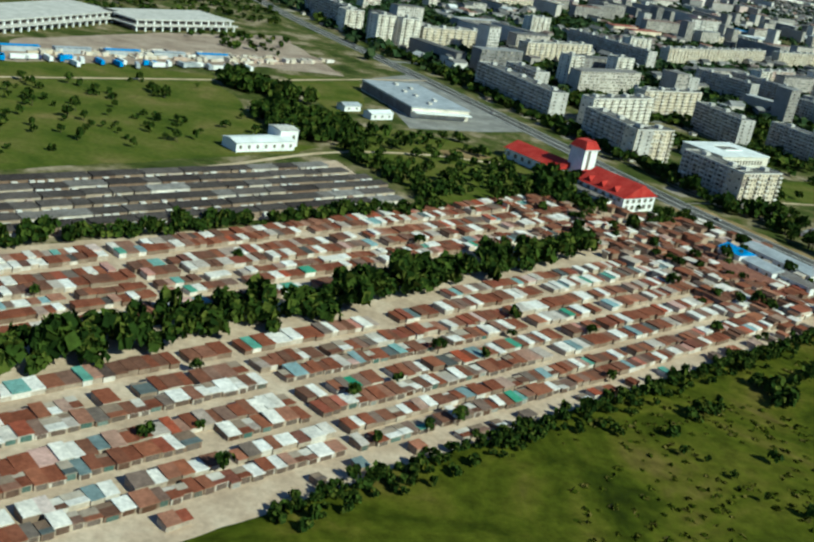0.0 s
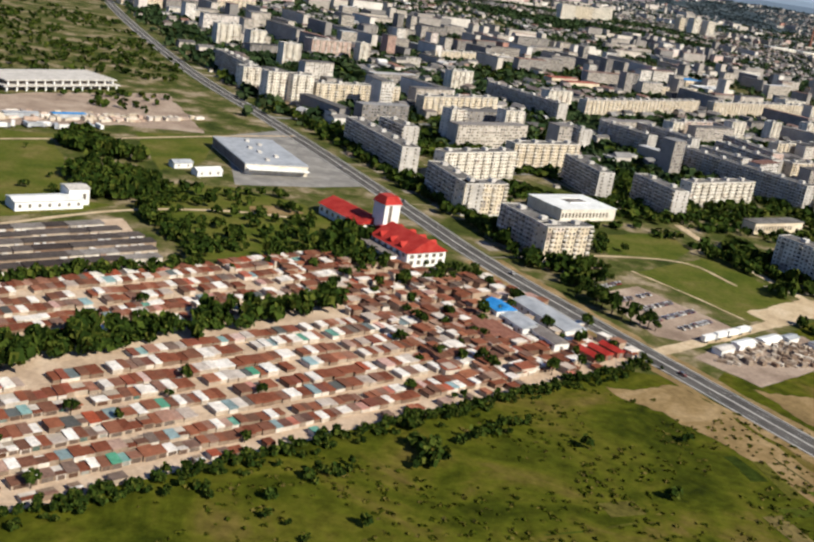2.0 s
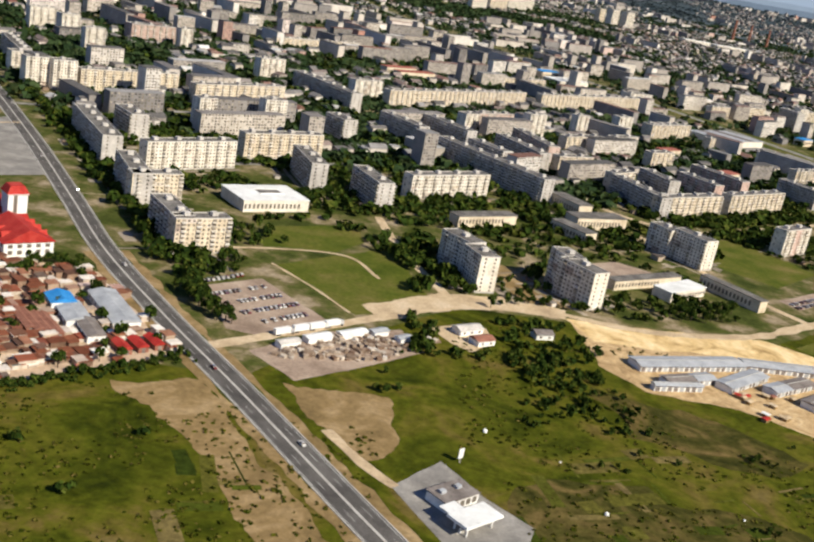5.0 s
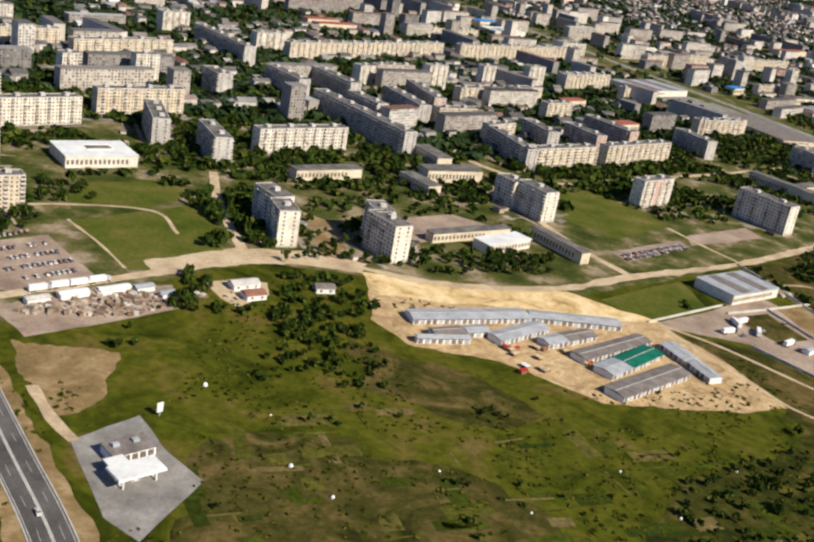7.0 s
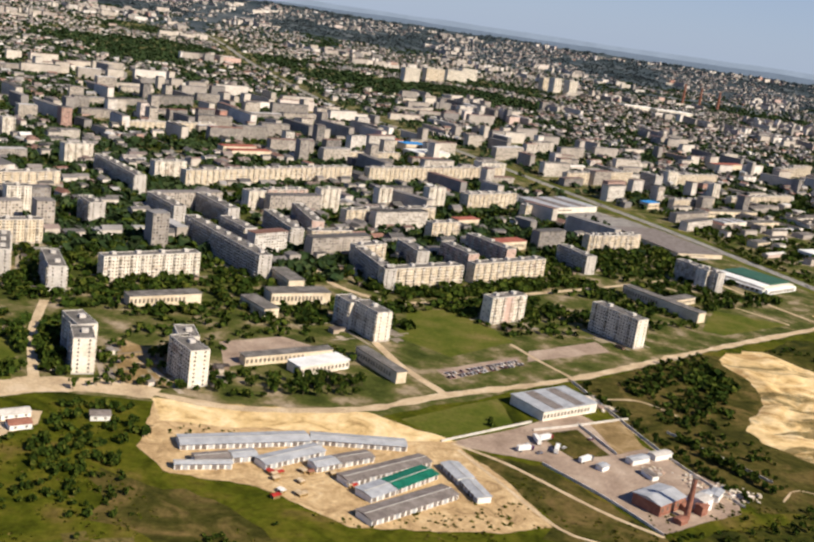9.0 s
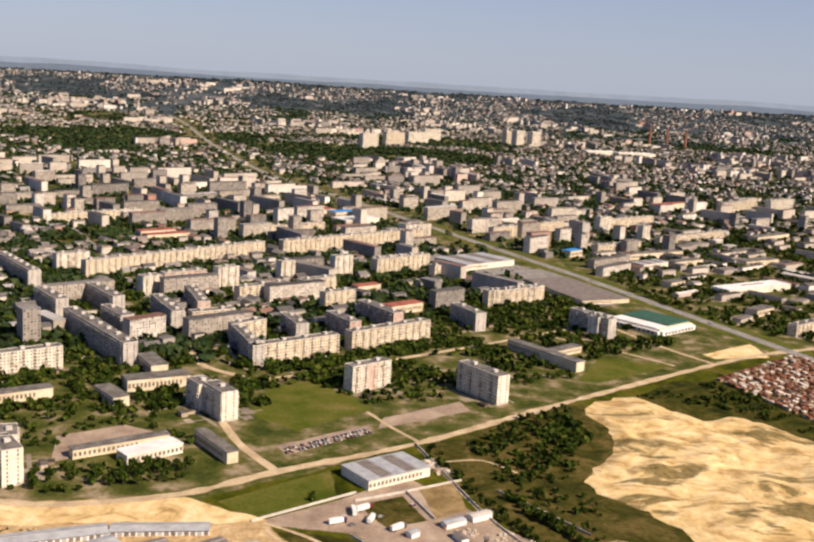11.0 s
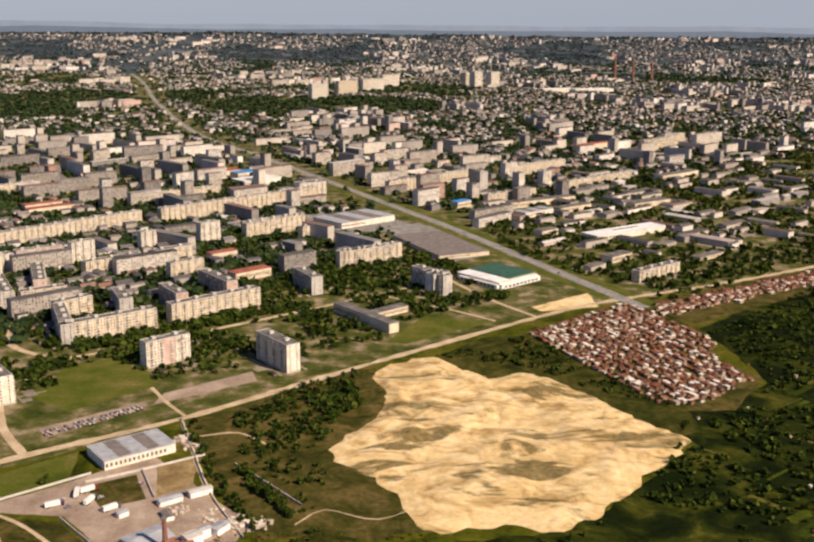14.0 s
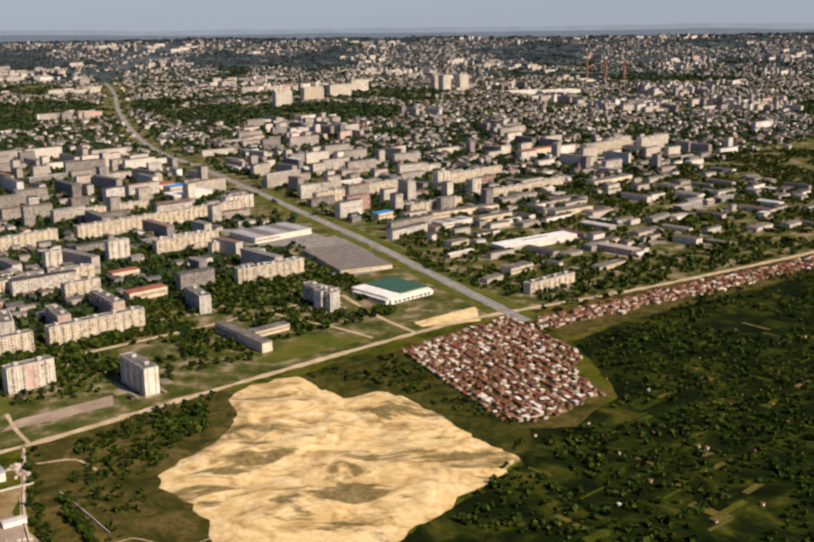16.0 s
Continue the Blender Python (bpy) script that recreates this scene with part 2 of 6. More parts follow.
TYRE = surface("tyre_rubber", [(0.3, (0.015, 0.015, 0.015)), (0.7, (0.03, 0.03, 0.03))], 2, 8, 0.9, bump=0)
FAR_WALL = surface("far_town_walls", [(0.0, (0.22, 0.21, 0.205)), (0.25, (0.36, 0.33, 0.30)), (0.5, (0.48, 0.435, 0.38)), (0.75, (0.57, 0.525, 0.465)), (0.94, (0.70, 0.67, 0.63)), (1.0, (0.40, 0.22, 0.17))], 0.02, 0.2, 0.9, bump=0, vary="island", fine_amount=0.4)
FAR_ROOF = surface("far_town_roofs", [(0.0, (0.08, 0.078, 0.078)), (0.35, (0.14, 0.135, 0.135)), (0.6, (0.24, 0.225, 0.215)), (0.75, (0.22, 0.12, 0.095)), (0.9, (0.17, 0.165, 0.165)), (1.0, (0.58, 0.58, 0.58))], 0.02, 0.2, 0.9, bump=0, vary="island", fine_amount=0.4)
# hill colour carries the haze: wooded green shifted to blue-grey
HILL = surface("haze_tinted_hill", [(0.35, (0.030, 0.046, 0.055)), (0.5, (0.055, 0.070, 0.078)), (0.62, (0.10, 0.115, 0.12)), (0.72, (0.22, 0.22, 0.22))], 0.006, 0.05, 0.95, bump=0, fine_amount=0.4)
RED_DULL = surface("dull_red_roof", [(0.3, (0.24, 0.075, 0.055)), (0.5, (0.32, 0.11, 0.08)), (0.7, (0.38, 0.16, 0.12))], 0.2, 1.0, 0.8, bump=0.1, fine_amount=0.4)
PLOT = surface("old_plot_soil", [(0.0, (0.026, 0.040, 0.005)), (0.35, (0.060, 0.078, 0.008)), (0.65, (0.098, 0.096, 0.016)), (0.85, (0.135, 0.110, 0.034)), (1.0, (0.18, 0.14, 0.06))], 0.15, 0.6, 0.95, bump=0.3, vary="island", fine_amount=0.8)
GLASS_PIECE = surface("window_glass", [(0.0, (0.04, 0.038, 0.036)), (0.4, (0.10, 0.09, 0.08)), (0.7, (0.22, 0.19, 0.155)), (1.0, (0.42, 0.37, 0.30))], 0.3, 1.0, 0.15, bump=0, vary="object", spec=0.5, fine_amount=0.2)
BALCONY_PIECE = surface("balcony_front", [(0.0, (0.42, 0.37, 0.30)), (0.5, (0.60, 0.55, 0.47)), (1.0, (0.72, 0.69, 0.64))], 0.3, 1.5, 0.85, bump=0.1, vary="object")
BROWN_SCRUB = surface("brown_scrub", [(0.30, (0.014, 0.018, 0.004)), (0.45, (0.033, 0.038, 0.006)), (0.58, (0.062, 0.058, 0.011)), (0.72, (0.11, 0.085, 0.026))], 0.05, 0.35, 0.95, bump=0.7, fine_amount=0.85, warp=1.6)
TRODDEN = surface("trodden_sand", [(0.30, (0.26, 0.175, 0.09)), (0.45, (0.42, 0.29, 0.15)), (0.6, (0.54, 0.39, 0.21)), (0.75, (0.62, 0.48, 0.30))], 0.12, 0.8, 0.95, bump=0.4, fine_amount=0.5, warp=1.5)


def sand_with_scrub():
    """Dug sand with streaks, and olive-brown scrub that has grown over parts of it."""
    m = SAND.copy()
    m.name = "sand_with_scrub"
    nt = m.node_tree
    b = nt.nodes["Principled BSDF"]
    base = b.inputs["Base Color"].links[0].from_socket
    pos = nt.nodes.new("ShaderNodeNewGeometry").outputs["Position"]
    mp = nt.nodes.new("ShaderNodeMapping")
    mp.inputs["Rotation"].default_value = (0, 0, radians(35))
    mp.inputs["Scale"].default_value = (0.45, 1.0, 1.0)
    nt.links.new(pos, mp.inputs["Vector"])
    streak = ramp_node(nt, [(0.32, (0.55, 0.45, 0.34)), (0.46, (0.92, 0.90, 0.86)), (0.7, (1.08, 1.06, 1.02))], noise_node(nt, 0.09, 6, 0.65, mp.outputs[0], 1.2))
    col = mix_node(nt, "MULTIPLY", 0.9, base, streak)
    mask = ramp_node(nt, [(0.545, (0, 0, 0)), (0.60, (0.85, 0.85, 0.85))], noise_node(nt, 0.045, 7, 0.62, mp.outputs[0], 0.8))
    scrub = ramp_node(nt, [(0.35, (0.05, 0.05, 0.015)), (0.65, (0.20, 0.14, 0.055))], noise_node(nt, 0.5, 4, 0.6, pos))
    nt.links.new(mix_node(nt, "MIX", mask, col, scrub), b.inputs["Base Color"])
    return m


SAND_FIELD = sand_with_scrub()
PAVING_YARD = surface("yard_paving", [(0.0, (0.21, 0.185, 0.155)), (0.4, (0.32, 0.275, 0.22)), (0.75, (0.42, 0.36, 0.285)), (1.0, (0.20, 0.17, 0.09))], 0.12, 0.9, 0.95, bump=0.15, vary="island", fine_amount=0.5)
WORKS_ROOF = surface("works_roofs", [(0.0, (0.07, 0.065, 0.06)), (0.35, (0.13, 0.12, 0.11)), (0.6, (0.22, 0.20, 0.18)), (0.8, (0.62, 0.60, 0.57)), (0.88, (0.20, 0.10, 0.075)), (1.0, (0.10, 0.095, 0.09))], 0.1, 0.6, 0.85, bump=0.05, vary="island", fine_amount=0.35)
SHED_ROOF = surface("shed_roofs", [(0.0, (0.15, 0.055, 0.032)), (0.22, (0.24, 0.090, 0.05)), (0.36, (0.10, 0.060, 0.045)), (0.54, (0.32, 0.13, 0.07)), (0.68, (0.34, 0.25, 0.19)), (0.76, (0.74, 0.68, 0.60)), (0.86, (0.78, 0.74, 0.68)), (0.90, (0.28, 0.09, 0.05)), (1.0, (0.13, 0.11, 0.09))], 0.4, 1.5, 0.9, bump=0.2, vary="island", fine_amount=0.4)
SHED_FRONT = surface("whitewashed_fronts", [(0.0, (0.42, 0.37, 0.31)), (0.4, (0.66, 0.62, 0.56)), (0.8, (0.78, 0.76, 0.72)), (1.0, (0.34, 0.22, 0.16))], 0.4, 2.0, 0.9, bump=0.1, vary="island", fine_amount=0.3)
SHED_WALL = surface("shed_walls", [(0.0, (0.16, 0.10, 0.07)), (0.4, (0.30, 0.21, 0.15)), (0.75, (0.46, 0.37, 0.28)), (1.0, (0.62, 0.56, 0.48))], 0.4, 2.0, 0.9, bump=0.2, vary="island", fine_amount=0.4)
# leaves of the hill woods, haze painted in as a paler blue-grey
HILL_LEAF = surface("haze_tinted_woods", [(0.0, (0.040, 0.058, 0.066)), (0.6, (0.058, 0.078, 0.088)), (1.0, (0.085, 0.105, 0.112))], 0.01, 0.1, 0.95, bump=0, vary="island", fine_amount=0.3, spec=0.05)


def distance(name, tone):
    """The farthest land: air haze painted into its pale colour, with a glow."""
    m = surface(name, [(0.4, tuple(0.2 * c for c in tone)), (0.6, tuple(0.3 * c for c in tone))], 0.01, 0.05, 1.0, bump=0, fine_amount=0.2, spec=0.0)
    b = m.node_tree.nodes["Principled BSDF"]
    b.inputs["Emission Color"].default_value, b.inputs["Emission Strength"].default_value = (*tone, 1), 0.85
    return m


HAZED_RIDGE = distance("hazed_ridge", (0.130, 0.160, 0.205))
HAZED_FARTHEST_RIDGE = distance("hazed_farthest_ridge", (0.215, 0.255, 0.315))
PATCHED = surface("repainted_panel", [(0.0, (0.42, 0.34, 0.25)), (0.25, (0.70, 0.64, 0.54)), (0.5, (0.52, 0.44, 0.33)), (0.7, (0.76, 0.72, 0.66)), (0.85, (0.50, 0.36, 0.28)), (1.0, (0.36, 0.34, 0.31))], 0.3, 1.2, 0.9, bump=0.1, vary="island", fine_amount=0.35)
BROWN_MEADOW = surface("brown_meadow", [(0.30, (0.022, 0.024, 0.005)), (0.45, (0.052, 0.050, 0.010)), (0.56, (0.090, 0.072, 0.020)), (0.70, (0.15, 0.105, 0.038))], 0.06, 0.4, 0.95, bump=0.6, fine_amount=0.8, warp=1.4)
TUFT = surface("grass_tufts", [(0.0, (0.020, 0.030, 0.003)), (0.4, (0.044, 0.056, 0.004)), (0.7, (0.080, 0.080, 0.010)), (1.0, (0.13, 0.105, 0.030))], 0.1, 0.6, 0.95, bump=0, vary="island", fine_amount=0.5, spec=0.02)


# ---- building helpers
def link_mesh(name, verts, faces, material, parent=None, label="", smooth=False):
    """One mesh object from arrays of corners and of four- or three-sided faces."""
    me = bpy.data.meshes.new(name)
    verts, faces = np.asarray(verts, np.float32), np.asarray(faces, np.int32)
    n = faces.shape[1]
    me.vertices.add(len(verts))
    me.vertices.foreach_set("co", verts.ravel())
    me.loops.add(faces.size)
    me.loops.foreach_set("vertex_index", faces.ravel())
    me.polygons.add(len(faces))
    me.polygons.foreach_set("loop_start", np.arange(len(faces), dtype=np.int32) * n)
    me.polygons.foreach_set("use_smooth", np.zeros(len(faces), bool))
    me.update(calc_edges=True)
    me.validate()
    me.materials.append(material)
    ob = new(name, me)
    if parent is not None:
        ob.parent = parent
    if label:
        tagged(ob, label=label)
    return ob


BOX = np.array([(-.5, -.5, 0), (.5, -.5, 0), (.5, .5, 0), (-.5, .5, 0), (-.5, -.5, 1), (.5, -.5, 1), (.5, .5, 1), (-.5, .5, 1)], float)
BOX_F = np.array([(3, 2, 1, 0), (4, 5, 6, 7), (0, 1, 5, 4), (1, 2, 6, 5), (2, 3, 7, 6), (3, 0, 4, 7)])


def boxes(rows):
    """Corners and faces of many boxes: rows of x, y, z of the middle of the base, length, depth, height, turn in degrees."""
    r = np.asarray(rows, float).reshape(-1, 7)
    v = BOX[None] * r[:, None, 3:6]
    a = np.radians(r[:, 6])[:, None]
    x = v[..., 0] * np.cos(a) - v[..., 1] * np.sin(a) + r[:, None, 0]
    y = v[..., 0] * np.sin(a) + v[..., 1] * np.cos(a) + r[:, None, 1]
    out = np.stack([x, y, v[..., 2] + r[:, None, 2]], -1).reshape(-1, 3)
    return out, (BOX_F[None] + 8 * np.arange(len(r))[:, None, None]).reshape(-1, 4)


def part(name, rows, material, parent, label=""):
    v, f = boxes(rows)
    return link_mesh(name, v, f, material, parent, label)


def gables(rows, over=0.0):
    """Ridge roofs with closed ends, as boxes() takes them; the height is the ridge's."""
    r = np.asarray(rows, float).reshape(-1, 7)
    g = np.array([(-.5, -.5, 0), (.5, -.5, 0), (.5, .5, 0), (-.5, .5, 0), (-.5, 0, 1), (.5, 0, 1)], float)
    v = g[None] * (r[:, None, 3:6] + np.array([over, over, 0]))
    a = np.radians(r[:, 6])[:, None]
    x = v[..., 0] * np.cos(a) - v[..., 1] * np.sin(a) + r[:, None, 0]
    y = v[..., 0] * np.sin(a) + v[..., 1] * np.cos(a) + r[:, None, 1]
    out = np.stack([x, y, v[..., 2] + r[:, None, 2]], -1).reshape(-1, 3)
    tri = np.array([(0, 1, 5), (0, 5, 4), (2, 3, 4), (2, 4, 5), (1, 2, 5), (3, 0, 4), (3, 2, 1), (3, 1, 0)])
    return out, (tri[None] + 6 * np.arange(len(r))[:, None, None]).reshape(-1, 3)


def gable_part(name, rows, material, parent, label="", over=0.3):
    v, f = gables(rows, over)
    return link_mesh(name, v, f, material, parent, label)


def root(name, x, y, turn, label, category, group="", z=0.0):
    ob = new(name)
    ob.matrix_world = pose(x, y, z, 0, 0, turn)
    ob.empty_display_size = 1
    return tagged(ob, label=label, category=category, group=group)


TAKEN = []      # x, y, half length, half depth, turn: ground that buildings and lots cover


def take(x, y, l, d, turn, margin=1.0):
    TAKEN.append((x, y, l / 2 + margin, d / 2 + margin, radians(turn)))


def free(p):
    """Which of the points p (n, 2) lie on ground that nothing covers."""
    ok = np.ones(len(p), bool)
    t = np.array(TAKEN)
    reach = np.hypot(t[:, 2], t[:, 3])
    for k in range(0, len(p), 400):
        q = p[k:k + 400]
        lo, hi = q.min(0), q.max(0)
        m = t[(t[:, 0] + reach > lo[0]) & (t[:, 0] - reach < hi[0]) & (t[:, 1] + reach > lo[1]) & (t[:, 1] - reach < hi[1])]
        dx, dy = q[:, None, 0] - m[:, 0], q[:, None, 1] - m[:, 1]
        c, s = np.cos(m[:, 4]), np.sin(m[:, 4])
        ok[k:k + 400] = ~((abs(dx * c + dy * s) < m[:, 2]) & (abs(dy * c - dx * s) < m[:, 3])).any(1)
    return ok


GU, GV = Vector((math.cos(radians(43)), math.sin(radians(43)))), Vector((-math.sin(radians(43)), math.cos(radians(43))))


def on_grid(u, v):
    """World x, y of a place in the town's grid."""
    return u * GU.x + v * GV.x, u * GU.y + v * GV.y


def patch(name, corners, material, z, label, jitter=1.0, step=3.0, kind="structure", category="ground"):
    """A piece of land: the outline runs through the corners with an uneven edge."""
    pts = [Vector(c) for c in corners]
    ring = []
    for i, p in enumerate(pts):
        q = pts[(i + 1) % len(pts)]
        n = max(1, int((q - p).length / step))
        side = Vector((-(q - p).y, (q - p).x)).normalized()
        for k in range(n):
            s = p.lerp(q, k / n)
            w = noise.noise((s.x * 0.11, s.y * 0.11, z * 50)) + 0.6 * noise.noise((s.x * 0.4, s.y * 0.4, 3))
            ring.append(s + side * w * jitter)
    bm = bmesh.new()
    f = bm.faces.new([bm.verts.new((s.x, s.y, z)) for s in ring])
    bmesh.ops.triangulate(bm, faces=[f])
    for f in bm.faces:
        if f.normal.z < 0:
            f.normal_flip()
    me = bpy.data.meshes.new(name)
    bm.to_mesh(me)
    bm.free()
    me.materials.append(material)
    return tagged(new(name, me), label=label, category=category, kind=kind)


def smooth_line(pts, step=4.0):
    """Points along a soft curve through pts."""
    p = np.array(pts, float)
    p = np.vstack([2 * p[0] - p[1], p, 2 * p[-1] - p[-2]])
    out = []
    for i in range(1, len(p) - 2):
        n = max(2, int(np.hypot(*(p[i + 1] - p[i])) / step))
        for t in np.linspace(0, 1, n, endpoint=False):
            out.append(0.5 * (2 * p[i] + (p[i + 1] - p[i - 1]) * t + (2 * p[i - 1] - 5 * p[i] + 4 * p[i + 1] - p[i + 2]) * t * t + (3 * p[i] - p[i - 1] - 3 * p[i + 1] + p[i + 2]) * t ** 3))
    out.append(p[-2])
    return np.array(out)


def strip(name, pts, width, z, material, parent=None, offset=0.0, wobble=0.0, thick=0.0, dash=0, claim=True):
    """A ribbon along a line: a road, a kerb, a marking."""
    c = smooth_line(pts)
    d = np.gradient(c, axis=0)
    d /= np.hypot(d[:, 0], d[:, 1])[:, None]
    n = np.stack([-d[:, 1], d[:, 0]], -1)
    w = width / 2 + wobble * np.array([noise.noise((x * 0.13, y * 0.13, z)) for x, y in c])
    l, r = c + n * (offset + w[:, None]), c + n * (offset - w[:, None])
    k = len(c)
    if claim and parent is None:
        for i in range(0, k - 1, 3):
            e = c[min(i + 3, k - 1)] - c[i]
            take(*(c[i] + e / 2), float(np.hypot(*e)) + 1, width, math.degrees(math.atan2(e[1], e[0])), 0.6)
    zs = np.full((k, 1), z)
    v = [np.hstack([l, zs]), np.hstack([r, zs])]
    i = np.arange(k - 1)
    if dash:
        i = i[i % dash == 0]
    f = [np.stack([k + i, k + i + 1, i + 1, i], -1)]
    if thick:
        low = np.zeros((k, 1))
        v += [np.hstack([l, low]), np.hstack([r, low])]
        f += [np.stack([i, i + 1, 2 * k + i + 1, 2 * k + i], -1), np.stack([3 * k + i, 3 * k + i + 1, k + i + 1, k + i], -1)]
    return link_mesh(name, np.vstack(v), np.vstack(f), material, parent)


# ---- the land
link = link_mesh("ground", [(-5200, -1500, 0), (6000, -1500, 0), (6000, 4990, 0), (-5200, 4990, 0)], [(0, 1, 2, 3)], CITY_GROUND)
tagged(link, "broad flat ground of grass, dust and worn asphalt", "ground", kind="structure")
patch("meadow", [(-400, -300), (-300, -120), (-45, 92), (116, 238), (132, 258), (160, 256), (180, 290), (225, 346), (270, 350), (340, 362), (430, 439), (510, 515), (610, 606), (655, 638), (1150, 900), (1500, 400), (900, -400)], GRASS, 0.02, "rough green and straw-coloured meadow with old plots", 2.0, 8)
patch("scrubland", [(520, 200), (548, 330), (585, 336), (612, 362), (656, 416), (650, 450), (715, 494), (706, 588), (860, 752), (1300, 930), (1600, 300), (900, -300), (560, -300)], GRASS_DARK, 0.04, "dark green overgrown allotments with rank scrub", 3.0, 8)
patch("brown_meadow", [(443, 404), (430, 436), (503, 508), (530, 515), (530, 440), (515, 408), (550, 345), (520, 328), (505, 335), (478, 328), (458, 364)], BROWN_MEADOW, 0.047, "brown dry meadow with bushes", 2.5, 3)
patch("brown_meadow", [(376, 344), (404, 342), (422, 320), (440, 296), (420, 280), (398, 288), (404, 300)], BROWN_MEADOW, 0.047, "brown dry grass beside the bazaar", 2.0, 3)
# lens dimming put into the ground colour as a darker grass patch
patch("scrubland", [(-60, -40), (30, 70), (78, 128), (104, 122), (112, 60), (60, -40)], GRASS_DARK, 0.042, "meadow with bushes, darkened to stand in for lens falloff", 4.0, 6)
# brown scrub; the patch also carries some of the lens dimming
patch("scrubland", [(330, 90), (336, 200), (352, 236), (390, 266), (404, 284), (440, 297), (478, 318), (500, 338), (530, 320), (540, 180), (450, 60)], BROWN_SCRUB, 0.043, "brown-green rough grass with bushes", 4.0, 6)
patch("brown_meadow", [(232, 226), (262, 236), (300, 226), (322, 205), (330, 170), (300, 130), (240, 120), (236, 175)], BROWN_MEADOW, 0.044, "olive-brown dry grass with old plots", 7.0, 5)
patch("brown_meadow", [(262, 292), (300, 284), (322, 262), (300, 252), (270, 262)], BROWN_MEADOW, 0.044, "olive-brown dry grass with old plots", 6.0, 5)
patch("scrubland", [(540, 524), (568, 490), (588, 496), (608, 470), (642, 418), (662, 430), (664, 452), (626, 540), (600, 572), (575, 566)], BROWN_SCRUB, 0.045, "brown-green rough grass with bushes", 1.5, 4)
patch("north_field", [(-260, 260), (-160, 380), (-79, 419), (-38, 330), (-24, 330), (-30, 318), (-94, 250), (-180, 170)], LAWN, 0.02, "pale green open field with scattered bushes", 2.0, 6)
patch("lawn", [(-54, 448), (-21, 470), (-15, 413), (-25, 387)], LAWN, 0.03, "mown grass beside the shop car park", 1.0)
patch("lawn", [(156, 355), (197, 402), (215, 341), (188, 319)], LAWN, 0.03, "open grass square beside the parked cars", 0.8)
patch("lawn", [(148, 401), (182, 427), (186, 402), (176, 382), (149, 372)], LAWN, 0.035, "grass oval behind the school", 0.8)
patch("lawn", [(354, 512), (379, 530), (406, 485), (374, 447), (348, 466)], LAWN, 0.03, "green lawn between apartment towers", 0.8)
patch("lawn", [(540, 608), (584, 600), (530, 553), (519, 557)], LAWN, 0.03, "mown lawn beside the dirt road", 0.6)
patch("lawn", [(233, 411), (260, 397), (269, 365), (247, 362)], BARE, 0.03, "dry brown grass between two towers", 0.8)
patch("lawn", [(353, 366), (392, 403), (398, 373), (368, 352)], LAWN, 0.03, "grass triangle beside the depot", 0.8)
patch("lawn", [(-20, 330), (14, 288), (46, 314), (52, 345), (34, 372), (5, 380), (-14, 372)], LAWN, 0.03, "rough grass with bushes behind the garages", 1.5)
patch("bare_plot", [(18, 349), (30, 352), (36, 360), (27, 364), (16, 357)], BARE, 0.036, "bare soil plot in rough grass", 0.8)
patch("cottage_yard", [(212, 320), (222, 327), (232, 328), (234, 318), (226, 304), (220, 309)], DIRT, 0.036, "trodden sandy yard round a cottage", 0.8)
patch("site_ground", [(-150, 372), (-82, 436), (-62, 458), (-28, 470), (-70, 560), (-120, 500), (-160, 420)], LOT, 0.028, "dusty building ground beside the stadium", 2.0)
patch("sandy_verge", [(196, 318), (222, 342), (240, 350), (262, 352), (264, 362), (240, 364), (216, 356), (190, 330)], DIRT, 0.038, "sandy trodden junction of the dirt roads", 1.6, 2.0)
patch("tower_yard", [(258, 362), (300, 362), (340, 380), (352, 398), (338, 412), (312, 396), (282, 388), (262, 376)], CITY_GROUND, 0.026, "worn grass and dust in front of the school", 1.5)
patch("sports_court", [(273, 423), (297, 442), (322, 431), (281, 394)], LOT, 0.034, "reddish dirt sports court", 0.5)
patch("bare_plot", [(412, 472), (450, 505), (455, 491), (410, 456)], LOT, 0.034, "reddish bare soil plot", 0.8)
patch("verge", [(131, 241), (140, 247), (152, 253), (166, 228), (178, 208), (200, 175), (215, 140), (203, 140), (185, 168), (170, 194), (160, 213), (148, 227)], BARE, 0.05, "bare brown verge beside the highway", 2.6, 2.0)
patch("verge", [(172, 258), (201, 261), (206, 234), (196, 222), (180, 243)], BARE, 0.05, "bare brown verge beside the slip road", 2.6, 2.0)
patch("yellow_soil", [(610, 632), (652, 668), (653, 634), (615, 622)], SAND, 0.05, "heap of yellow dug soil", 1.0)
patch("bazaar_ground", [(264, 353), (300, 357), (340, 364), (372, 352), (392, 322), (402, 296), (385, 288), (362, 282), (340, 279), (310, 296), (280, 297), (268, 312)], TRODDEN, 0.055, "trodden sandy ground of the bazaar", 1.6)
patch("sandy_bank", [(262, 353), (300, 358), (340, 368), (374, 352), (352, 346), (322, 344), (290, 336), (270, 334)], SAND, 0.062, "bright sandy bank above the bazaar", 1.5, 2.0)
patch("depot_yard", [(368, 348), (398, 374), (424, 400), (474, 340), (470, 325), (438, 302), (423, 324), (405, 345)], LOT, 0.05, "reddish dusty depot yard", 0.6)
